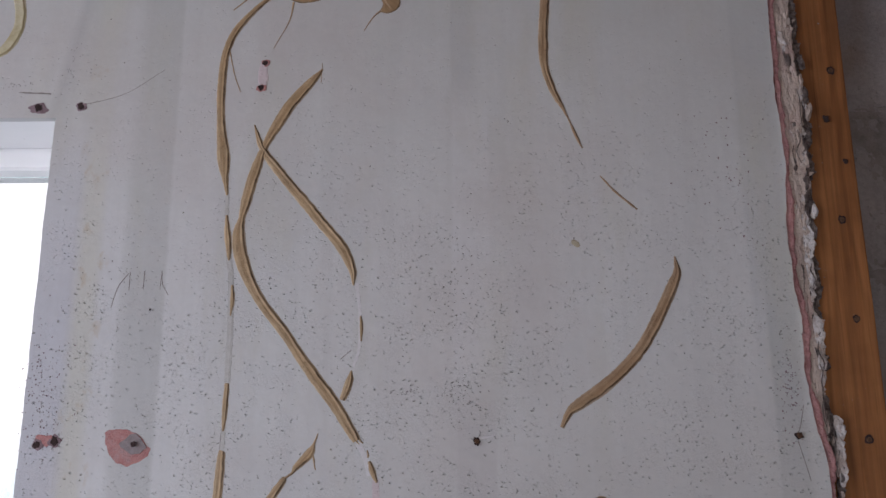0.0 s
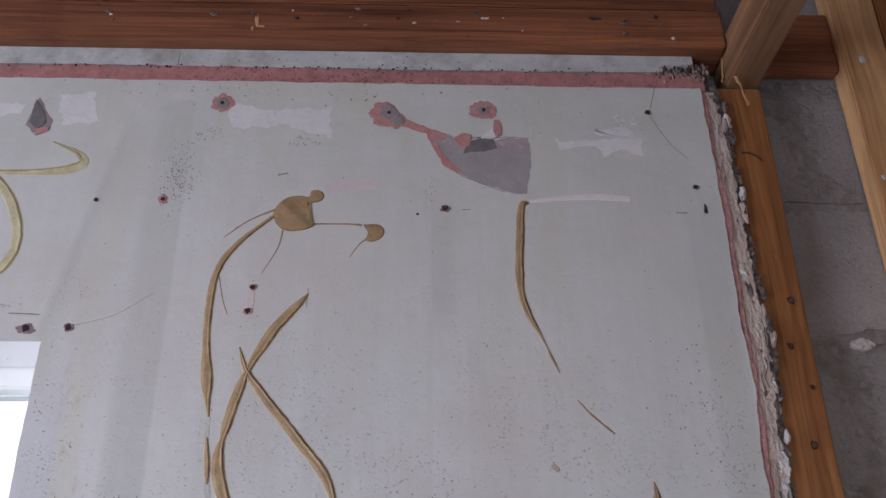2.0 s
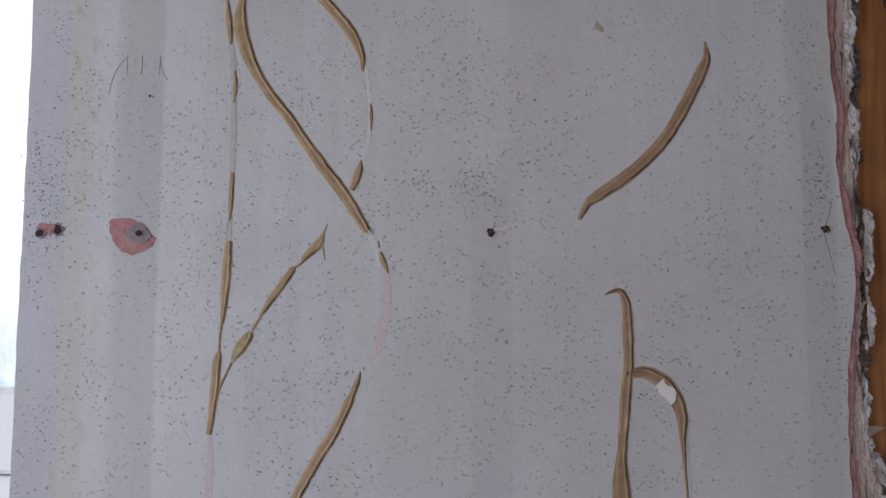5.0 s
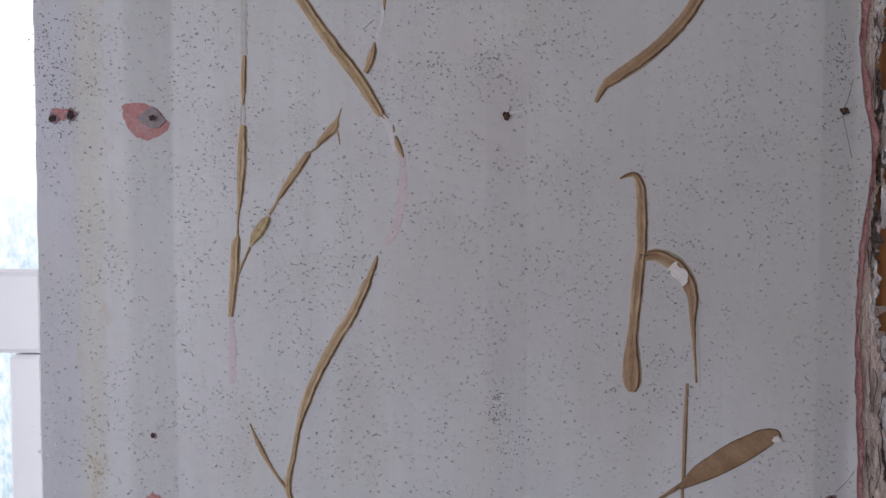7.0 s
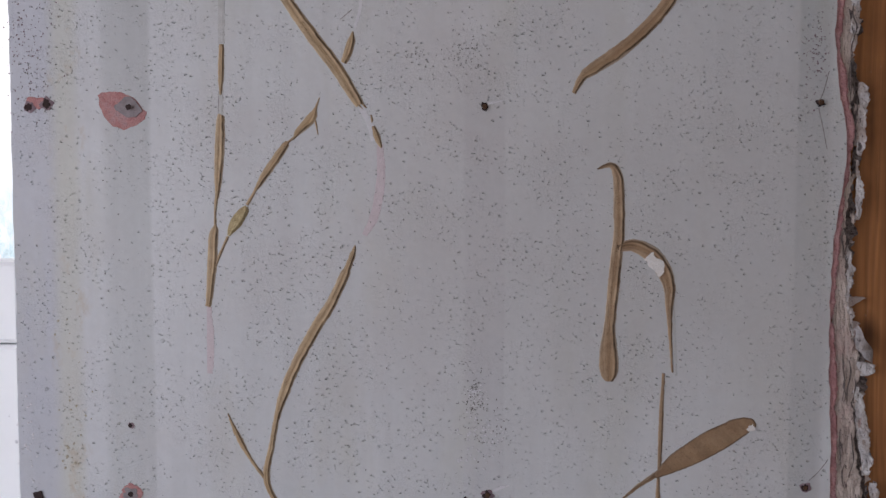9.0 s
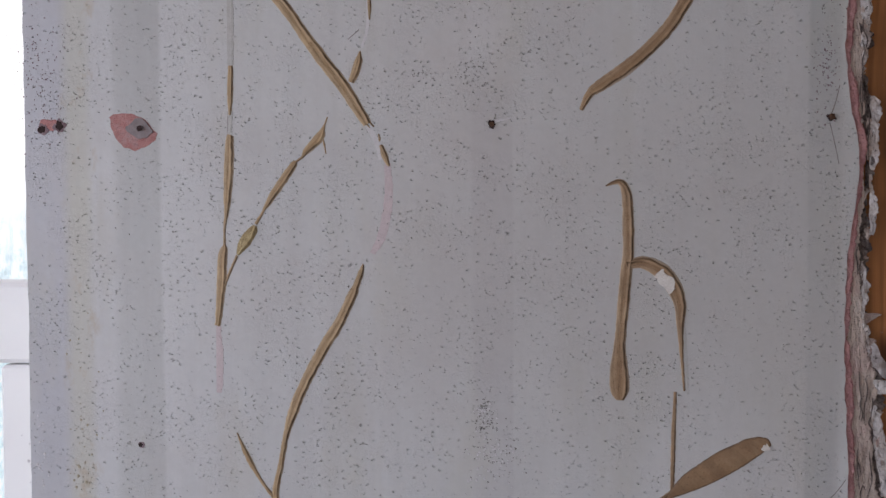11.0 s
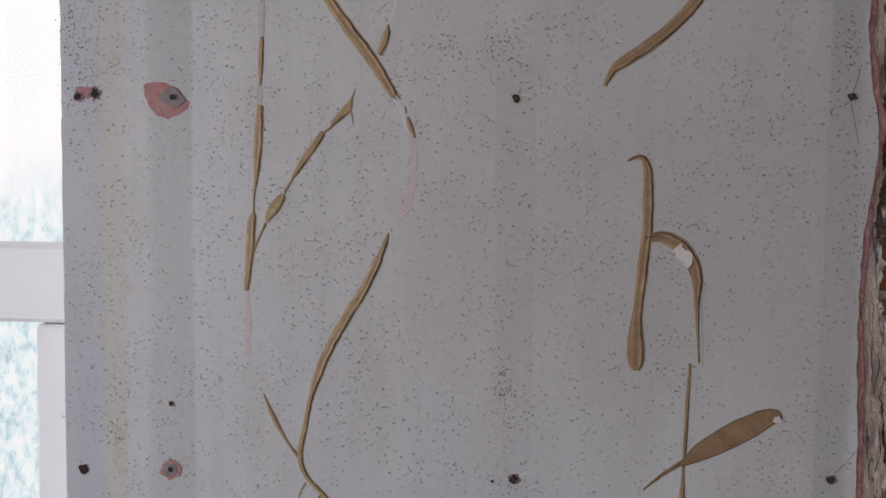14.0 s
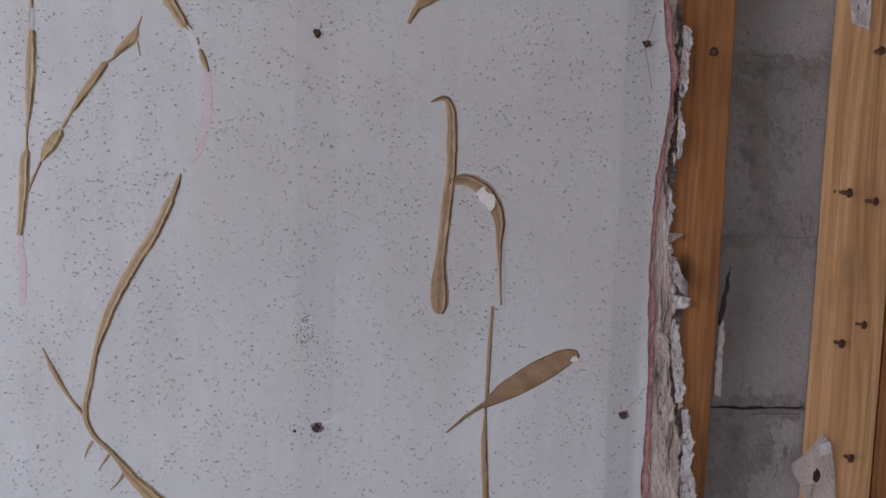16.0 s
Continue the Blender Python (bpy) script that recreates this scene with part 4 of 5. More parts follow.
trace("paint_trace", [(0.012, 1.143, 2), (0.022, 1.148, 4), (0.034, 1.152, 1)], M_WHITE, 0.0003)
trace("paint_trace", [(-0.317, 1.915, 5), (-0.316, 1.885, 5)], M_CLEAR)
trace("paint_trace", [(-0.311, 1.835, 7), (-0.306, 1.80, 6), (-0.304, 1.74, 7), (-0.304, 1.672, 7)], M_CLEAR, 0.0006)
trace("paint_trace", [(-0.305, 1.618, 5), (-0.306, 1.586, 5)], M_CLEAR)
trace("paint_trace", [(0.222, 1.395, 3), (0.227, 1.34, 3), (0.230, 1.285, 3)], M_CLEAR, 0.0006)
for pts in ([(-0.3135, 1.832, 0.9), (-0.3085, 1.80, 1.0), (-0.3068, 1.74, 0.8), (-0.3066, 1.672, 0.9)], [(-0.3075, 1.836, 0.8), (-0.3030, 1.80, 1.2), (-0.3005, 1.74, 0.9), (-0.3008, 1.675, 0.9)],
            [(-0.3075, 1.616, 0.8), (-0.3082, 1.588, 0.8)], [(-0.303, 1.616, 0.9), (-0.3038, 1.588, 0.8)], [(-0.3185, 1.914, 0.9), (-0.3180, 1.886, 0.8)],
            [(-0.436, 1.810, 0.9), (-0.448, 1.792, 0.9), (-0.455, 1.766, 0.7)], [(-0.434, 1.812, 0.8), (-0.434, 1.788, 0.7)],
            [(-0.416, 1.813, 0.9), (-0.416, 1.790, 0.7)], [(-0.394, 1.813, 0.8), (-0.392, 1.796, 0.8), (-0.384, 1.782, 0.7)],
            [(-0.394, 1.808, 0.8), (-0.395, 1.789, 0.7)], [(0.400, 1.642, 0.7), (0.394, 1.618, 0.9), (0.389, 1.606, 0.9)],
            [(0.389, 1.600, 0.8), (0.395, 1.575, 0.7), (0.400, 1.552, 0.6)], [(0.390, 1.160, 0.7), (0.402, 1.172, 0.7), (0.412, 1.186, 0.7)],
            [(0.314, 2.400, 0.9), (0.326, 2.440, 0.9), (0.334, 2.470, 0.9)], [(0.314, 2.402, 0.6), (0.340, 2.35, 0.6), (0.365, 2.32, 0.6)],
            [(0.335, 2.225, 1.1), (0.352, 2.224, 1.8)], [(-0.165, 1.700, 0.7), (-0.152, 1.711, 0.7)],
            [(-0.514, 2.040, 0.5), (-0.46, 2.056, 0.5), (-0.41, 2.09, 0.4)], [(-0.60, 2.058, 1.9), (-0.56, 2.056, 1.9)],
            # the level runs near z 2.48 paint the shadow gap over the pink strip
            [(-0.254, 2.283, 2.4), (-0.240, 2.286, 2.4)], [(-0.72, 2.481, 0.6), (-0.66, 2.483, 1.9), (-0.6, 2.481, 0.6)], [(-0.55, 2.483, 0.8), (-0.50, 2.482, 2.1), (-0.46, 2.482, 0.5)], [(-0.20, 2.482, 0.5), (-0.05, 2.481, 1.8), (0.08, 2.481, 0.7)], [(0.12, 2.482, 0.7), (0.22, 2.482, 2.4), (0.34, 2.484, 1.8)], [(-0.427, 2.484, 0.9), (-0.426, 2.513, 0.8)], [(0.018, 2.226, 1.1), (0.030, 2.227, 1.1)]):
    trace("crack", pts, M_CRACK, 0.0002)


def speckle(cx, cz, rx, rz, n, seed, lo=0.0004, hi=0.0011, mat=None, y=-0.0004):
    """A drift of small flecks, as one piece."""
    r = random.Random(seed)
    verts, faces = [], []
    for _ in range(n):
        x, z = r.gauss(cx, rx * 0.5), r.gauss(cz, rz * 0.5)
        s, k = r.uniform(lo, hi), r.uniform(0.6, 1.3)
        b = len(verts)
        for i in range(6):
            a = i * math.pi / 3
            q = r.uniform(0.6, 1.2)
            verts.append((x + s * q * math.cos(a), y, z + s * k * q * math.sin(a)))
        verts.append((x, y - 0.0005, z))
        faces += [(b + i, b + (i + 1) % 6, b + 6) for i in range(6)]
    me = bpy.data.meshes.new("dirt_flecks")
    me.from_pydata(verts, [], faces)
    me.materials.append(mat or M_FLECK)
    ob = new("dirt_flecks", me)
    ob.parent = wall_north
    ob["kind"] = "stuff"
    return ob


M_FLECK = plain("dark_flecks", (0.15, 0.145, 0.14), (0.36, 0.35, 0.34), 200, 0.9)
for i, (cx, cz, rx, rz, n) in enumerate(((-0.40, 2.31, 0.03, 0.06, 130), (-0.45, 1.80, 0.05, 0.03, 40), (-0.024, 1.80, 0.03, 0.09, 110),
                                         (-0.079, 1.659, 0.012, 0.004, 16), (-0.022, 1.664, 0.028, 0.018, 50), (-0.008, 1.255, 0.012, 0.03, 60),
                                         (0.005, 1.215, 0.035, 0.04, 80), (-0.52, 1.64, 0.03, 0.08, 60), (-0.53, 2.10, 0.03, 0.05, 30),
                                         (-0.028, 2.255, 0.012, 0.025, 26), (-0.357, 2.36, 0.014, 0.010, 22), (0.37, 1.75, 0.04, 0.12, 70),
                                         (0.33, 1.40, 0.12, 0.35, 60), (-0.42, 1.40, 0.10, 0.3, 140), (-0.1, 1.45, 0.2, 0.25, 160),
                                         (0.14, 1.75, 0.12, 0.2, 90), (-0.008, 1.268, 0.006, 0.006, 24), (-0.01, 1.247, 0.009, 0.006, 24),
                                         (-0.60, 2.07, 0.03, 0.01, 26), (-0.3, 2.45, 0.5, 0.03, 120), (0.27, 2.375, 0.04, 0.012, 26),
                                         (0.30, 1.85, 0.1, 0.3, 50), (0.05, 1.2, 0.3, 0.2, 70))):
    speckle(cx, cz, rx, rz, n if rx < 0.06 else int(n * 0.4), 50 + i)

# scuffs of white, grime along the pink strip and on the bare strip over it
for i, (cx, cz, rx, rz, n, hi, mat, y) in enumerate(((-0.006, 1.262, 0.012, 0.012, 40, 0.0022, M_WHITE, -0.0004), (0.002, 1.212, 0.034, 0.030, 90, 0.0020, M_WHITE, -0.0004),
                                                     (-0.53, 1.66, 0.03, 0.10, 120, 0.0012, M_BRUISE, -0.0004), (-0.54, 1.20, 0.015, 0.08, 30, 0.0024, M_WHITE, -0.0004),
                                                     (-0.485, 1.25, 0.02, 0.12, 26, 0.0020, M_STAIN, -0.0004), (-0.488, 1.19, 0.010, 0.02, 20, 0.0022, M_STAIN, -0.0004),
                                                     (-0.365, 2.352, 0.014, 0.010, 16, 0.0030, M_STAIN, -0.0004), (-0.22, 2.345, 0.03, 0.010, 22, 0.0030, M_STAIN, -0.0004),
                                                     (0.27, 2.388, 0.030, 0.012, 34, 0.0030, M_WHITE, -0.0004), (0.0, 2.05, 0.6, 0.35, 120, 0.0013, M_FLECK, -0.0004),
                                                     (-0.40, 2.27, 0.028, 0.05, 150, 0.0014, M_FLECK, -0.0004), (0.33, 1.95, 0.05, 0.10, 60, 0.0014, M_BRUISE, -0.0004),
                                                     (-0.2, 2.4845, 0.7, 0.004, 170, 0.0026, M_HOLE, 0.0016), (-0.15, 2.470, 0.25, 0.014, 130, 0.0020, M_RIM, 0.0014),
                                                     (-0.2, 2.460, 0.6, 0.006, 150, 0.0022, M_RIM, 0.0014), (-0.1, 2.503, 0.7, 0.014, 110, 0.0018, M_FLECK, 0.0046),
                                                     (-0.25, 2.435, 0.4, 0.03, 70, 0.0022, M_FLECK, -0.0004), (0.386, 1.66, 0.014, 0.05, 90, 0.0013, M_BRUISE, -0.0004))):
    speckle(cx, cz, rx, rz, n, 150 + i, 0.0005, hi, mat, y)

# ---------------------------------------------------------------- glue beads
GLUE = "dried glue beads on the stripped wall"


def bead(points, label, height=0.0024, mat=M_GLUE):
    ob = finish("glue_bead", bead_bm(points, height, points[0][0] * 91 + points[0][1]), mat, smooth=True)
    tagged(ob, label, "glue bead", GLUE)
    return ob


def pool(outline, label, height, seed):
    return tagged(finish("glue_splash", slab_bm(outline, height, seed), M_GLUE, smooth=True), label, "glue splash", GLUE)


LONG = "long curved bead of dried tan glue on the wall"
THIN = "thin hair of dried brown glue on the wall"
SHORT = "short broken dab of dried tan glue on the wall"
bead([(-0.255, 2.214, 6), (-0.293, 2.179, 7), (-0.318, 2.147, 10), (-0.330, 2.111, 11), (-0.333, 2.064, 11.5), (-0.331, 2.014, 11),
      (-0.327, 1.984, 16), (-0.324, 1.962, 18), (-0.321, 1.935, 8), (-0.317, 1.913, 3)], LONG)
bead([(-0.316, 1.886, 3), (-0.314, 1.861, 8), (-0.311, 1.840, 7), (-0.310, 1.826, 3)], SHORT)
bead([(-0.198, 2.090, 2), (-0.215, 2.069, 13), (-0.239, 2.039, 16), (-0.256, 2.010, 15), (-0.272, 1.978, 10), (-0.283, 1.943, 15),
      (-0.292, 1.905, 14), (-0.297, 1.882, 8), (-0.299, 1.861, 17), (-0.295, 1.832, 18.5), (-0.283, 1.801, 15.5), (-0.263, 1.767, 13),
      (-0.235, 1.732, 13), (-0.214, 1.702, 14), (-0.194, 1.675, 15.5), (-0.173, 1.648, 15), (-0.156, 1.621, 13), (-0.1465, 1.606, 11), (-0.1435, 1.601, 9)], LONG, 0.003)
for pts in ([(-0.1455, 1.604, 2.5), (-0.142, 1.599, 1.6), (-0.1395, 1.597, 1)], [(-0.141, 1.605, 2.5), (-0.1375, 1.600, 2), (-0.135, 1.598, 1)]):
    bead(pts, THIN, 0.001)
bead([(-0.286, 2.010, 1.5), (-0.274, 1.976, 9), (-0.246, 1.939, 13), (-0.218, 1.905, 14), (-0.191, 1.872, 14), (-0.177, 1.856, 14),
      (-0.163, 1.836, 14), (-0.153, 1.812, 9), (-0.151, 1.793, 2)], LONG, 0.003)
bead([(-0.304, 1.794, 3), (-0.303, 1.777, 5), (-0.304, 1.755, 2)], SHORT)
bead([(-0.304, 1.671, 5), (-0.305, 1.641, 6.5), (-0.3055, 1.613, 3)], SHORT)
bead([(-0.305, 1.590, 6), (-0.306, 1.585, 9), (-0.307, 1.560, 11.5), (-0.309, 1.527, 10), (-0.311, 1.498, 5), (-0.313, 1.482, 3), (-0.3135, 1.462, 3),
      (-0.314, 1.456, 8.5), (-0.316, 1.446, 11.5), (-0.318, 1.416, 11), (-0.322, 1.373, 7), (-0.3235, 1.365, 6)], LONG)
bead([(-0.141, 1.754, 2), (-0.140, 1.739, 4.5), (-0.140, 1.722, 1.4)], SHORT)
bead([(-0.151, 1.686, 1.4), (-0.154, 1.671, 10), (-0.162, 1.650, 7)], SHORT)
bead([(-0.1275, 1.577, 3), (-0.1245, 1.567, 7), (-0.1215, 1.560, 6), (-0.118, 1.552, 2.5)], SHORT)
bead([(-0.130, 1.590, 1.5), (-0.129, 1.585, 3), (-0.129, 1.581, 1.5)], THIN, 0.001)
bead([(-0.190, 1.610, 1.2), (-0.194, 1.599, 3), (-0.199, 1.588, 11), (-0.207, 1.579, 10), (-0.216, 1.570, 7), (-0.2195, 1.564, 3), (-0.2275, 1.558, 3),
      (-0.2305, 1.555, 8), (-0.251, 1.5255, 9.5), (-0.2625, 1.508, 6), (-0.267, 1.500, 3), (-0.276, 1.485, 4)], LONG)
bead([(-0.277, 1.4835, 4), (-0.279, 1.479, 9), (-0.283, 1.4735, 12), (-0.2875, 1.4665, 14), (-0.291, 1.4615, 12), (-0.295, 1.4555, 8), (-0.298, 1.449, 3)],
     "crumbly yellow dab of dried glue on the wall", 0.0055, M_GLUE_CRUMBLY)
bead([(-0.2985, 1.448, 3), (-0.3095, 1.424, 3), (-0.318, 1.402, 4)], THIN, 0.0016)
bead([(-0.197, 1.592, 2), (-0.194, 1.578, 2), (-0.192, 1.567, 1.2)], THIN, 0.001)
bead([(-0.149, 1.438, 1.2), (-0.152, 1.428, 6), (-0.159, 1.4095, 7.5), (-0.161, 1.405, 11), (-0.176, 1.372, 12.6), (-0.195, 1.342, 13), (-0.215, 1.305, 13), (-0.232, 1.268, 12),
      (-0.242, 1.237, 7), (-0.249, 1.200, 6.3), (-0.256, 1.162, 7.5), (-0.247, 1.135, 5.6), (-0.225, 1.111, 6), (-0.203, 1.082, 13),
      (-0.178, 1.056, 19), (-0.150, 1.030, 18), (-0.120, 1.010, 8)], LONG, 0.003)
bead([(-0.301, 1.237, 1.4), (-0.288, 1.207, 6.3), (-0.273, 1.180, 3.5), (-0.258, 1.160, 4.9)], SHORT)
for k, (x, z) in enumerate(((-0.248, 1.128), (-0.230, 1.112), (-0.214, 1.088))):
    bead([(x, z, 3.5), (x - 0.006, z - 0.010, 2.5), (x - 0.009 - 0.003 * k, z - 0.020, 1.2)], THIN, 0.001)
bead([(0.117, 2.240, 4.5), (0.106, 2.232, 11), (0.101, 2.173, 13.6), (0.098, 2.127, 13.6), (0.099, 2.092, 11), (0.109, 2.057, 9.6),
      (0.121, 2.032, 4.8), (0.129, 2.014, 2), (0.136, 1.995, 4), (0.145, 1.975, 1.6)], LONG)
bead([(0.166, 1.937, 1.4), (0.186, 1.914, 2.8), (0.212, 1.891, 2.6)], THIN, 0.001)
bead([(0.2555, 1.829, 1.4), (0.257, 1.809, 9), (0.250, 1.790, 15), (0.233, 1.756, 15.4), (0.209, 1.715, 15.4), (0.182, 1.685, 15.4),
      (0.155, 1.662, 16.8), (0.129, 1.645, 14.4), (0.115, 1.635, 9), (0.105, 1.616, 4)], LONG, 0.003)
bead([(0.134, 1.528, 1.2), (0.150, 1.532, 6.5), (0.158, 1.517, 12), (0.160, 1.484, 14), (0.160, 1.451, 13), (0.157, 1.425, 13.2),
      (0.154, 1.385, 14), (0.151, 1.345, 14), (0.150, 1.318, 21), (0.1505, 1.296, 24), (0.151, 1.284, 18), (0.151, 1.278, 8)], "long drop-ended bead of dried tan glue on the wall", 0.003)
bead([(0.159, 1.436, 10), (0.177, 1.439, 15.4), (0.197, 1.430, 19.6), (0.212, 1.412, 19.6), (0.220, 1.390, 14), (0.220, 1.365, 8),
      (0.222, 1.332, 4), (0.2255, 1.289, 2.4)], "hooked bead of dried tan glue on the wall", 0.0032)
bead([(0.215, 1.288, 3.5), (0.213, 1.234, 5), (0.212, 1.178, 4.2), (0.211, 1.157, 3.5), (0.211, 1.108, 8.4), (0.215, 1.049, 8.4),
      (0.217, 0.990, 5)], LONG)
bead([(0.164, 1.132, 2), (0.188, 1.152, 4.2), (0.212, 1.168, 7)], SHORT)
spine = ((0.208, 1.164, 6), (0.228, 1.179, 21), (0.244, 1.188, 26), (0.259, 1.197, 29), (0.276, 1.207, 30), (0.291, 1.215, 28), (0.304, 1.2225, 25), (0.316, 1.228, 18), (0.324, 1.230, 9))
tilt = Vector((-0.49, 0.87)) * 0.0005
pool([(x - tilt.x * w, z - tilt.y * w) for x, z, w in spine] + [(x + tilt.x * w, z + tilt.y * w) for x, z, w in spine[::-1]],
     "broad leaf-shaped dab of dried brown glue on the wall", 0.0016, 9.0)
bead([(-0.72, 2.289, 8), (-0.663, 2.283, 8), (-0.614, 2.283, 11), (-0.566, 2.288, 16), (-0.543, 2.300, 17), (-0.553, 2.318, 9), (-0.593, 2.337, 2.5)], "thin yellowed loop of dried glue on the wall", 0.0014, M_GLUE_PALE)
bead([(-0.690, 2.288, 9), (-0.672, 2.279, 11), (-0.654, 2.262, 14), (-0.633, 2.231, 17), (-0.617, 2.192, 16), (-0.614, 2.156, 15.5),
      (-0.626, 2.126, 16), (-0.645, 2.113, 11), (-0.68, 2.11, 5)], "broad yellowed hoop of dried glue on the wall", 0.0024, M_GLUE_PALE)
pool([(-0.257, 2.217), (-0.252, 2.231), (-0.238, 2.244), (-0.220, 2.248), (-0.207, 2.246), (-0.204, 2.255), (-0.195, 2.258), (-0.186, 2.253), (-0.185, 2.243), (-0.192, 2.237), (-0.205, 2.234), (-0.212, 2.222), (-0.215, 2.211), (-0.206, 2.203), (-0.195, 2.199), (-0.201, 2.194), (-0.212, 2.190), (-0.230, 2.188), (-0.243, 2.192), (-0.253, 2.203)],
      "thick splash of dried brown glue on the wall", 0.0016, 2.0)
pool([(-0.126, 2.200), (-0.105, 2.201), (-0.095, 2.192), (-0.098, 2.179), (-0.111, 2.172), (-0.122, 2.175), (-0.119, 2.187)],
      "small drop of dried brown glue on the wall", 0.0014, 5.0)
bead([(-0.212, 2.197, 4), (-0.193, 2.200, 2.6), (-0.155, 2.2005, 2.4), (-0.128, 2.199, 4)], "stringy hair of dried brown glue between two splashes", 0.002)
for pts in ([(-0.117, 2.180, 3.1), (-0.132, 2.166, 1.7), (-0.144, 2.146, 1.0)], [(-0.250, 2.226, 3.1), (-0.291, 2.205, 2.0), (-0.323, 2.178, 1.5)],
            [(-0.241, 2.190, 2.5), (-0.246, 2.161, 1.4), (-0.266, 2.120, 0.9)], [(-0.327, 2.130, 1.4), (-0.317, 2.085, 1.4), (-0.307, 2.057, 1.2)],
            [(-0.199, 2.098, 0.9), (-0.200, 2.070, 0.7)]):
    bead(pts, THIN, 0.001)
for pts, s in (([(0.186, 1.423), (0.192, 1.427), (0.200, 1.434), (0.202, 1.426), (0.207, 1.423), (0.211, 1.416), (0.208, 1.403), (0.203, 1.408), (0.196, 1.412)], 1.0),
               ([(0.313, 1.226), (0.322, 1.229), (0.324, 1.223), (0.318, 1.219)], 2.0)):
    chip = patch(pts, -0.0028, M_CHIP, "white paper chip stuck in the glue", s, 0.0055, 0.0022)
    chip.name = "paper_chip"


# ---------------------------------------------------------------- nails in the lining
def nail_bm(x, y, z, r, out, tilt, seed):
    """A rusty round-headed nail that stands a little proud."""
    bm = bmesh.new()
    for rad, y0, y1 in ((r * 0.42, 0.012, -out), (r, -out, -out - 0.0016)):
        m = Matrix.Translation((0, (y0 + y1) / 2, 0)) @ Matrix.Rotation(radians(90), 4, "X")
        bmesh.ops.create_cone(bm, cap_ends=True, segments=14, radius1=rad, radius2=rad * 0.9, depth=abs(y1 - y0), matrix=m)
    for v in bm.verts:
        v.co += Vector((noise.noise(v.co * 300 + Vector((seed, 0, 0))), 0, noise.noise(v.co * 300 + Vector((0, seed, 0))))) * r * 0.2
    bmesh.ops.transform(bm, matrix=Matrix.Translation((x, y, z)) @ Matrix.Rotation(radians(tilt), 4, "Z"), verts=bm.verts[:])
    bmesh.ops.recalc_face_normals(bm, faces=bm.faces[:])
    return bm


def nail(x, y, z, r=0.0045, out=0.001, tilt=0, seed=0.0, on="lining"):
    ob = finish("nail", nail_bm(x, y, z, r, out, tilt, seed), M_RUST)
    label = "small rusty nail head in the stripped wall" if on == "lining" else "bent rusty nail standing out of the stud"
    tagged(ob, label, "nail", "rusty nails in " + on)


nail(0.002, 0.0, 1.600, 0.0029, 0.0018, 5, 1)
nail(0.3905, 0.0, 1.606, 0.0034, 0.0024, 10, 2)
nail(0.0078, 0.0, 1.1405, 0.0029, 0.0022, 8, 3)
nail(0.385, 0.0, 1.152, 0.0026, 0.0020, 0, 4)
nail(-0.007, 0.0, 2.228, 0.0028, 0.0022, 0, 5)

# ---------------------------------------------------------------- studs, beam and joists


def timber(name, x0, x1, y0, y1, z0, z1, mat, label, category, bevel=0.0025):
    bm = box_bm(x0, x1, y0, y1, z0, z1)
    ax = max(range(3), key=lambda i: (x1 - x0, y1 - y0, z1 - z0)[i])
    es = [e for e in bm.edges if abs((e.verts[0].co - e.verts[1].co).normalized()[ax]) > 0.9]
    bmesh.ops.subdivide_edges(bm, edges=es, cuts=40)
    bmesh.ops.bevel(bm, geom=[e for e in bm.edges if e.is_manifold and e.calc_face_angle(0) > 1.0], offset=bevel, segments=2, affect="EDGES")
    for v in bm.verts:
        v.co += Vector((noise.noise(v.co * 3), noise.noise(v.co * 3 + Vector((9, 0, 0))), 0)) * 0.0018 + \
            Vector((noise.noise(v.co * 35), noise.noise(v.co * 35 + Vector((4, 0, 0))), 0)) * 0.0006
    ob = finish(name, bm, mat)
    tagged(ob, label, category)
    return ob


timber("wall_stud", 0.405, 0.507, 0.0145, 0.058, 0.0, 2.467, M_STUD, "orange-brown pine stud behind the torn lining edge", "wall stud")
timber("wall_stud", 0.660, 0.738, 0.016, 0.058, 0.0, 2.90, M_STUD_PALE, "pale pine stud with rusty nails against the block wall", "wall stud")
timber("wall_stud", 0.7405, 0.81, 0.022, 0.058, 0.0, 2.90, M_STUD, "darker pine stud fixed beside a pale stud", "wall stud")
timber("wall_plate", -2.2, 0.4505, -0.022, 0.058, 2.522, 2.597, M_BEAM, "dark red-brown timber wall plate above the lining", "wall plate")
timber("wall_plate", 0.510, 0.6585, 0.030, 0.058, 2.520, 2.640, M_BEAM, "dark red-brown timber wall plate above the blocks", "wall plate")
timber("rim_joist", -2.2, 0.4505, -0.012, 0.058, 2.604, 2.74, M_BEAM, "dark timber rim joist over the wall plate", "rim joist")
timber("ceiling_joist", 0.452, 0.508, -3.0, 0.056, 2.472, 2.550, M_JOIST, "rough-sawn ceiling joist bearing on the stud", "ceiling joist")

for i, (x, z, r, o, t) in enumerate(((0.665, 1.434, 0.0062, 0.010, 18), (0.699, 1.424, 0.0055, 0.012, 24), (0.670, 1.241, 0.0060, 0.011, 20),
                                     (0.698, 1.265, 0.0055, 0.011, 22), (0.697, 1.088, 0.0060, 0.010, 15), (0.694, 1.611, 0.0060, 0.010, 10))):
    nail(x, 0.016, z, r, o, t, 10 + i, "the pale stud")
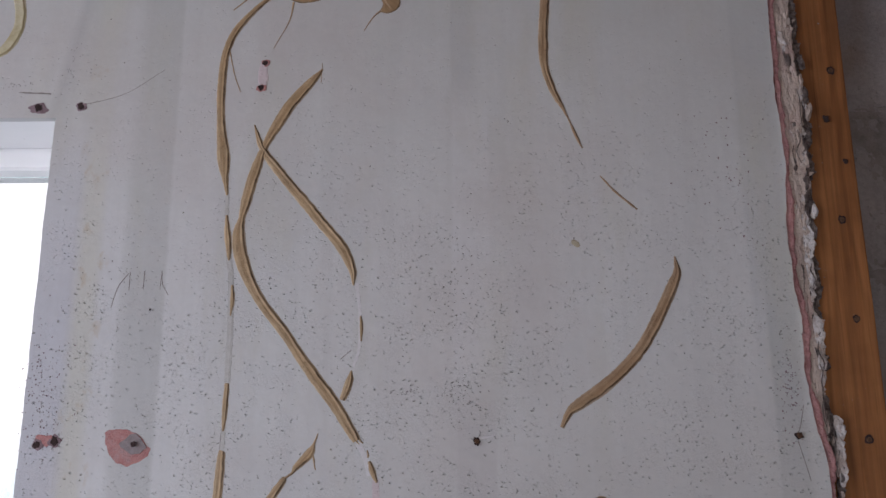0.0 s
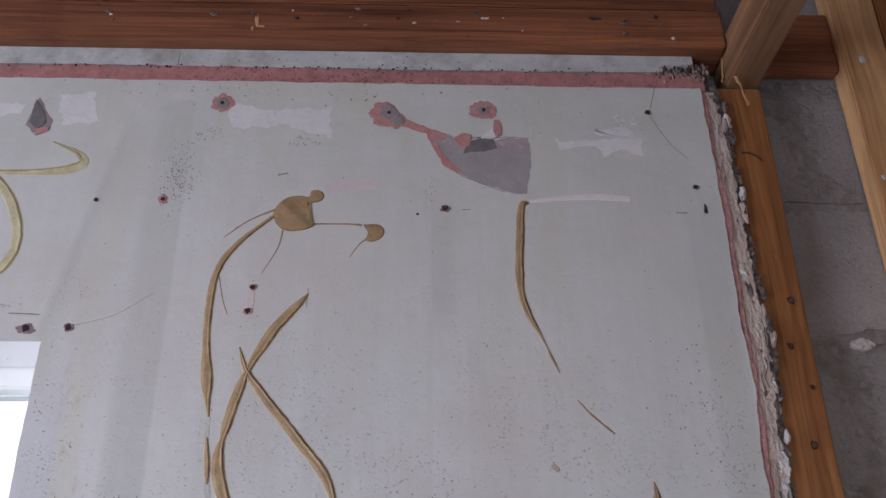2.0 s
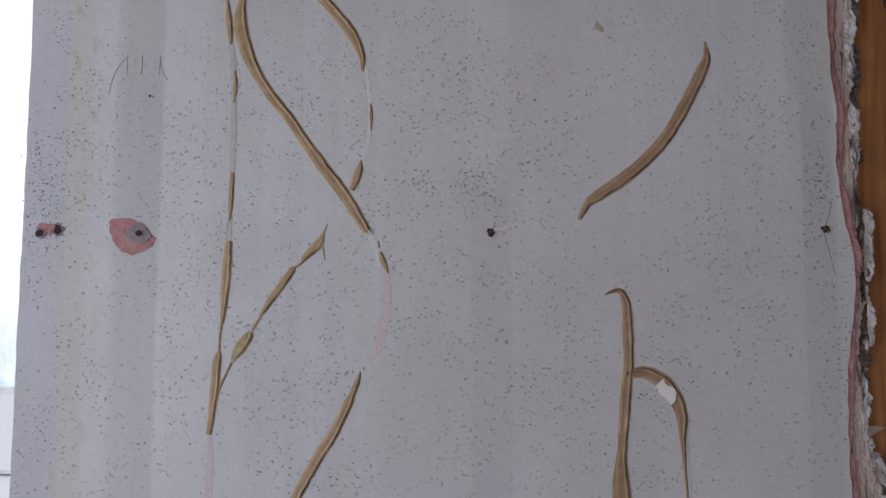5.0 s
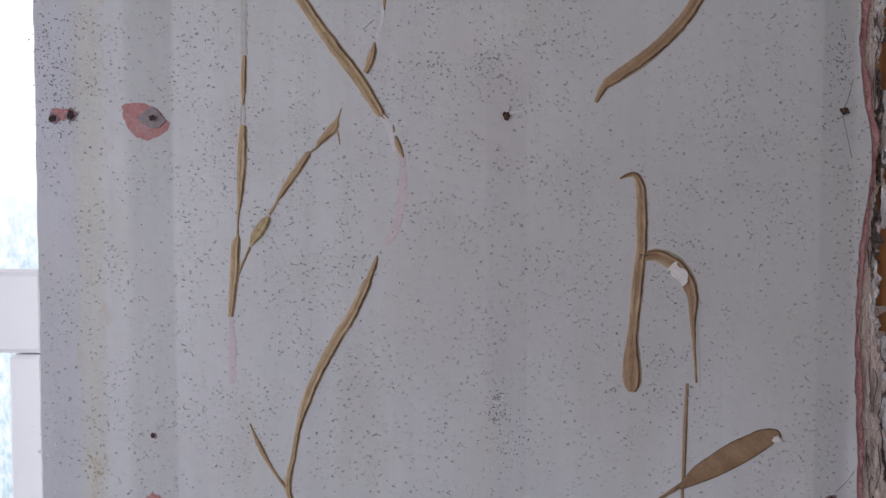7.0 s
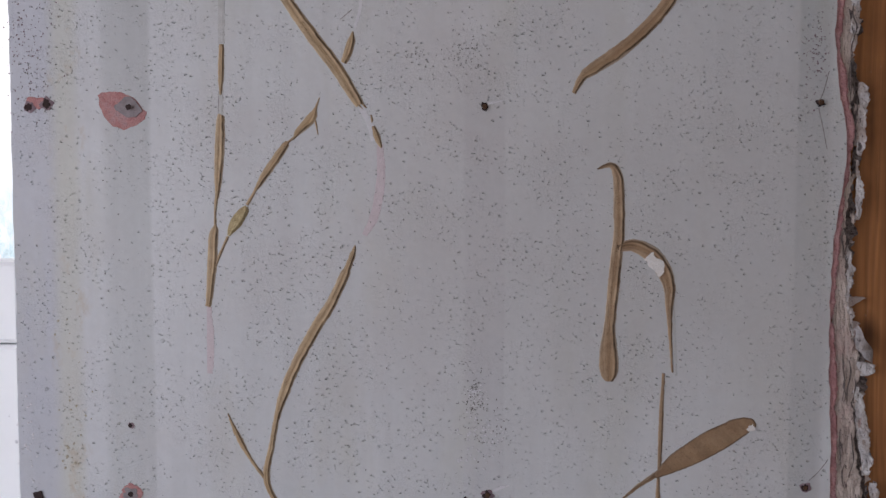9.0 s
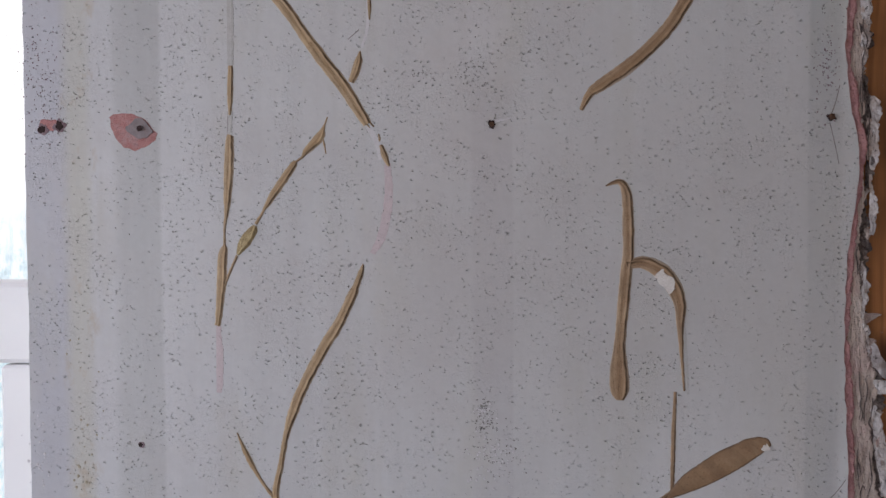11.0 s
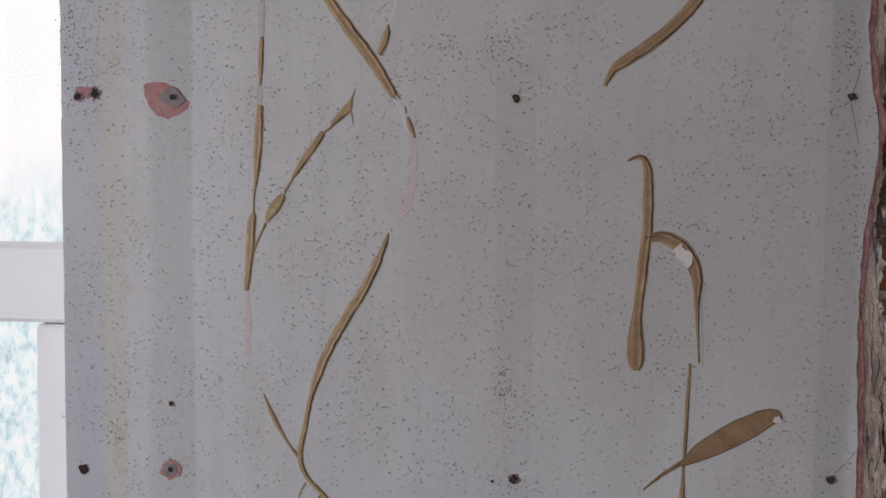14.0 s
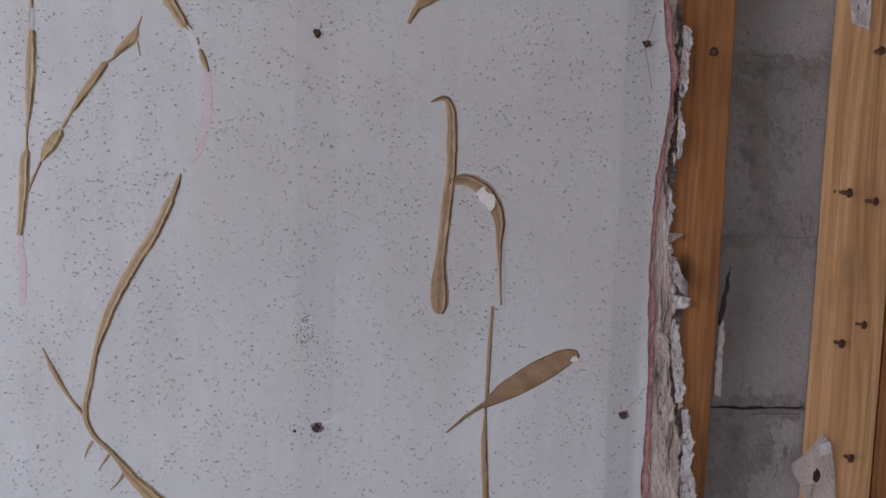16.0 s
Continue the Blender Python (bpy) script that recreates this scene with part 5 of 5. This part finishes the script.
for i, (x, z) in enumerate(((0.481, 1.601), (0.487, 2.09), (0.479, 1.88), (0.483, 1.75))):
    nail(x, 0.0145, z, 0.0034, 0.0006, 0, 30 + i, "the orange stud")
    blot_ob = finish("nail_stain", blot_bm(x, z, 0.0052, 0.006, 60 + i, 0.0138, 0.0002), M_HOLE)
    tagged(blot_ob, "dark rust stain round a nail on the stud", "stain")


def flake(pts, y, mat, label, seed, depth=0.004):
    dense = []
    for (x0, z0), (x1, z1) in zip(pts, pts[1:] + pts[:1]):
        n = max(2, int(math.hypot(x1 - x0, z1 - z0) / 0.004))
        for i in range(n):
            x, z = x0 + (x1 - x0) * i / n, z0 + (z1 - z0) * i / n
            dense.append((x + 0.003 * noise.noise((x * 120, z * 120, seed)), z + 0.003 * noise.noise((x * 120, z * 120, seed + 8))))
    ob = finish("plaster_scrap", prism(dense, y, y + depth), mat)
    return tagged(ob, label, "plaster scrap")


scrap = flake([(0.662, 1.120), (0.677, 1.101), (0.688, 1.030), (0.645, 1.031), (0.622, 1.079), (0.642, 1.094)], 0.0125, M_CREAM,
              "torn scrap of plaster clinging to the pale stud", 1)
part("white_face", prism([(0.657, 1.106), (0.672, 1.110), (0.675, 1.095), (0.660, 1.090)], 0.011, 0.0128), M_CHALK, scrap)
part("white_face", prism([(0.642, 1.050), (0.652, 1.052), (0.650, 1.031), (0.644, 1.031)], 0.011, 0.0128), M_CHALK, scrap)
part("hole", blot_bm(0.657, 1.063, 0.005, 0.009, 3, 0.0122, 0.0003), M_HOLE, scrap)
flake([(0.652, 1.690), (0.680, 1.690), (0.682, 1.636), (0.668, 1.640), (0.659, 1.646)], 0.0125, M_CHALK, "white plaster scrap clinging to the pale stud", 2)
# splinter and old strip at the stud's edge
flake([(0.524, 1.337), (0.516, 1.300), (0.512, 1.262), (0.516, 1.262), (0.522, 1.300)], 0.020, M_HOLE, "dark splinter at the stud edge", 3, 0.002)
flake([(0.516, 1.272), (0.522, 1.264), (0.523, 1.168), (0.514, 1.172)], 0.024, M_CHALK, "thin pale plaster sliver beside the stud", 4, 0.003)
# splinters at the joist's bearing
flake([(0.458, 2.474), (0.462, 2.474), (0.4745, 2.418), (0.472, 2.416)], -0.010, M_STUD_PALE, "long pale splinter hanging from the joist", 5, 0.002)
flake([(0.452, 2.530), (0.455, 2.530), (0.446, 2.475), (0.444, 2.477)], 0.008, M_STUD_PALE, "short splinter beside the joist", 6, 0.002)
# a paper curl standing off the stud
curl = bmesh.new()
ring = []
for i in range(13):
    u = i / 12
    ring.append([curl.verts.new((0.440 + 0.020 * u + 0.002 * math.sin(u * 9), 0.010 - 0.016 * math.sin(u * 2.6), 1.335 - 0.030 * u + s * (0.016 - 0.009 * u)))
                 for s in (-1, -0.3, 0.3, 1)])
for a, b in zip(ring, ring[1:]):
    for i in range(3):
        curl.faces.new((a[i], a[i + 1], b[i + 1], b[i]))
bmesh.ops.solidify(curl, geom=curl.faces[:], thickness=0.0007)
part("paper_curl", curl, M_CHALK, wall_north, "curl of torn lining paper")

# a bent wire pin pressed flat on the stud
wire = bpy.data.curves.new("bent_pin", "CURVE")
wire.dimensions, wire.bevel_depth, wire.bevel_resolution = "3D", 0.0011, 2
line = wire.splines.new("POLY")
line.points.add(4)
for p, co in zip(line.points, ((0.457, 0.016, 2.343), (0.458, 0.0130, 2.341), (0.468, 0.0125, 2.340), (0.478, 0.0125, 2.335), (0.487, 0.0132, 2.326))):
    p.co = (*co, 1)
wire.materials.append(M_HOLE)
tagged(new("bent_pin", wire), "dark bent wire pin lying on the orange stud", "pin")
# paint crumbs and old fixings that cling to the timbers
for i in range(26):
    x, z = rnd.uniform(-0.72, 0.43), 2.522 + 0.066 * rnd.random() ** 0.6
    w = rnd.uniform(0.0012, 0.0042)
    ob = finish("paint_crumb", blot_bm(x, z, w * rnd.uniform(0.8, 2.0), w, i * 2.3, -0.0215, 0.0022, 0.5, 20), (M_CHALK, M_CRUMB, M_HOLE, M_CRUMB)[i % 4])
    tagged(ob, "small crumb of old paint clinging to the wall plate", "crumb", "crumbs on the wall plate")
for i, (x, z, w, h) in enumerate(((-0.305, 2.560, 0.006, 0.024), (-0.298, 2.548, 0.012, 0.005), (-0.312, 2.543, 0.004, 0.008), (0.24, 2.575, 0.020, 0.006), (0.29, 2.568, 0.012, 0.010), (0.06, 2.572, 0.014, 0.004))):
    ob = finish("paint_splash", blot_bm(x, z, w * 0.5, h * 0.5, 40 + i * 1.7, -0.0222, 0.0012, 0.6, 32), (M_STUD_PALE, M_STUD_PALE, M_STUD_PALE, M_HOLE, M_CRUMB, M_CHALK)[i])
    tagged(ob, "scuffed splash on the dark timber wall plate", "splash", "splashes on the wall plate")
for i, (x, z, r) in enumerate(((0.690, 2.53, 0.006), (0.672, 2.30, 0.003), (0.474, 2.02, 0.004), (0.492, 1.96, 0.003))):
    ob = finish("paint_crumb", blot_bm(x, z, r, r * 1.5, 80 + i, 0.0150 if x > 0.6 else 0.0136, 0.0016, 0.5, 20), M_CHALK if i < 2 else M_HOLE)
    tagged(ob, "small blot of old paint on the pine stud", "crumb", "blots on the studs")

# ---------------------------------------------------------------- block wall behind
block_wall = empty("wall_block", (0, 0, 0), "bare grey concrete block wall behind the studs", "wall", kind="structure")
part("mortar", box_bm(-0.30, 2.0, 0.0630, 0.20, 0.0, 2.95), M_MORTAR, block_wall)
# the struck joints stand almost flush, lumpy and rough
rough_strip("joint_face", 2.9, 0.0, lambda z: 0.515, lambda z: 0.66, 0.0622, 0.0011, M_MORTAR, block_wall, 61.0, cols=44, step=0.0036, ragged=0.0, back=0.002, grit=90.0, stretch=0.9)


def block_mesh(w, h, d, seed):
    bm = box_bm(0, w, 0, d, 0, h)
    bmesh.ops.subdivide_edges(bm, edges=[e for e in bm.edges if abs(e.verts[0].co.y - e.verts[1].co.y) < 1e-6], cuts=3, use_grid_fill=True)
    for v in bm.verts:
        if v.co.y < d * 0.5:
            edge = v.co.x < 1e-5 or v.co.x > w - 1e-5 or v.co.z < 1e-5 or v.co.z > h - 1e-5
            v.co += Vector((0.003 * noise.noise(v.co * 30 + Vector((seed, 0, 0))), (0.0025 if edge else 0.0) + 0.0012 * noise.noise(v.co * 40 + Vector((0, seed, 0))),
                            0.003 * noise.noise(v.co * 30 + Vector((0, 0, seed)))))
    me = bpy.data.meshes.new("block")
    bm.normal_update()
    bm.to_mesh(me)
    bm.free()
    me.materials.append(M_BLOCK)
    return me


BLOCKS = [block_mesh(0.442, 0.2155, 0.10, 3.3 * i) for i in range(5)]
for row in range(-1, 6):
    z = 1.3715 + (row - 0) * 0.2262
    for col in range(-1, 3):
        x = 0.585 + (-0.226 if row % 2 else 0.0) + 0.452 * col
        if x + 0.44 < 0.3:
            continue
        ob = new("block", BLOCKS[(row * 3 + col) % 5])
        ob.parent, ob.location = block_wall, (x, 0.060, z)
for row in range(-6, -1):
    z = 1.3715 + row * 0.2262
    for col in range(0, 2):
        ob = new("block", BLOCKS[(row + col) % 5])
        ob.parent, ob.location = block_wall, (0.585 + (-0.226 if row % 2 else 0.0) + 0.452 * col, 0.060, z)
part("mortar_lump", blot_bm(0.60, 2.040, 0.018, 0.010, 3, 0.060, 0.006), M_CHALK, block_wall)
part("mortar_lump", blot_bm(0.62, 2.052, 0.050, 0.012, 5, 0.0605, 0.003), M_MORTAR, block_wall)

# ---------------------------------------------------------------- window
window_1 = empty("window_1", (0, 0, 0), "white window with overexposed garden beyond", "window", kind="structure")
part("soffit", box_bm(-1.75, -0.552, 0.0130, 0.118, 2.024, 2.10), M_UPVC, window_1)
part("jamb", box_bm(-0.552, -0.50, 0.0130, 0.20, 0.6, 2.022), M_UPVC, window_1)
part("jamb", box_bm(-1.75, -1.70, 0.0130, 0.20, 0.6, 2.022), M_UPVC, window_1)
part("window_sill", box_bm(-1.70, -0.552, -0.02, 0.20, 0.80, 0.84, 0.004), M_UPVC, window_1)
frame_1 = part("window_frame", box_bm(-1.70, -0.553, 0.120, 0.185, 1.992, 2.060, 0.004), M_UPVC, window_1)
part("window_frame", box_bm(-0.600, -0.553, 0.120, 0.185, 0.84, 1.990, 0.004), M_UPVC, window_1)
part("window_frame", box_bm(-1.70, -1.65, 0.120, 0.185, 0.84, 1.990, 0.004), M_UPVC, window_1)
part("transom", box_bm(-1.648, -0.602, 0.116, 0.185, 1.300, 1.408, 0.006), M_UPVC, window_1)
part("casement_stile", box_bm(-0.647, -0.602, 0.112, 0.170, 0.88, 1.298, 0.004), M_UPVC, window_1)
part("casement_rail", box_bm(-1.648, -0.602, 0.114, 0.172, 0.842, 0.878, 0.004), M_UPVC, window_1)
for z0, z1, x1 in ((1.410, 1.990, -0.602), (0.880, 1.298, -0.649)):
    g = part("pane", box_bm(-1.648, x1, 0.146, 0.150, z0, z1), M_GLASS, window_1)
    g.visible_shadow = False

backdrop = finish("backdrop", box_bm(-9, 5, 6.0, 6.1, -1.5, 7.0), M_OUT)
tagged(backdrop, "pale overexposed garden and sky outside the window", "backdrop", kind="structure")

# ---------------------------------------------------------------- the rest of the room
OUT_X0, OUT_X1, BACK = -2.2, 2.0, -3.1


def shell(name, x0, x1, y0, y1, z0, z1, mat, label):
    ob = finish(name, box_bm(x0, x1, y0, y1, z0, z1), mat)
    return tagged(ob, label, name.split("_")[0], kind="structure")


shell("floor", OUT_X0, OUT_X1, BACK, 0.06, -0.10, 0.0, M_FLOOR, "dusty brown board floor")
shell("ceiling", OUT_X0, OUT_X1, BACK, 0.06, 2.75, 2.85, M_BEAM, "dark boarded ceiling over the joists")
west = empty("wall_west", (0, 0, 0), "plain dusty plaster wall with a window opening", "wall", kind="structure")
for y0, y1, z0, z1 in ((BACK, -2.1, 0, 2.85), (-0.6, 0.2, 0, 2.85), (-2.1, -0.6, 0, 0.85), (-2.1, -0.6, 2.25, 2.85)):
    part("wall_piece", box_bm(OUT_X0 - 0.1, OUT_X0, y0, y1, z0, z1), M_ROOM, west)
shell("wall_east", OUT_X1, OUT_X1 + 0.1, BACK, 0.2, 0.0, 2.85, M_ROOM, "plain dusty plaster wall")
south = empty("wall_south", (0, 0, 0), "plain dusty plaster wall with a window opening", "wall", kind="structure")
for x0, x1, z0, z1 in ((OUT_X0, -1.5, 0, 2.85), (0.5, OUT_X1, 0, 2.85), (-1.5, 0.5, 0, 0.8), (-1.5, 0.5, 2.3, 2.85)):
    part("wall_piece", box_bm(x0, x1, BACK - 0.1, BACK, z0, z1), M_ROOM, south)
outer = empty("wall_outer", (0, 0, 0), "plain masonry leaf round the window", "wall", kind="structure")
for x0, x1, z0, z1 in ((OUT_X0, -1.75, 0, 2.85), (-1.75, -0.50, 2.10, 2.85), (-1.75, -0.5, 0, 0.80), (-0.50, -0.30, 0, 2.85)):
    part("wall_piece", box_bm(x0, x1, 0.0140, 0.20, z0, z1), M_ROOM, outer)


def joint_crack(x0, x1, z, seed, w=0.0016, mat=M_CRACK):
    """A dark open crack along a bed joint."""
    n = 60
    up, down = [], []
    for i in range(n + 1):
        x = x0 + (x1 - x0) * i / n
        mid = z + 0.0022 * jag(x, 22, seed) + 0.0008 * jag(x, 120, seed + 2)
        half = w * max(0.12, 0.6 + 0.9 * jag(x, 40, seed + 3)) * min(1.0, 4 * i / n + 0.1, 4 * (n - i) / n + 0.1)
        up.append((x, mid + half))
        down.append((x, mid - half))
    part("joint_crack", prism(up + down[::-1], 0.0585, 0.064), mat, block_wall)


joint_crack(0.510, 0.658, 1.1415, 1, 0.0020, M_HOLE)
joint_crack(0.585, 0.655, 1.132, 2, 0.0010)
joint_crack(0.525, 0.600, 1.604, 3, 0.0008)
joint_crack(0.54, 0.650, 1.592, 4, 0.0007)
joint_crack(0.52, 0.650, 1.372, 5, 0.0008)
joint_crack(0.53, 0.655, 2.279, 6, 0.0008)
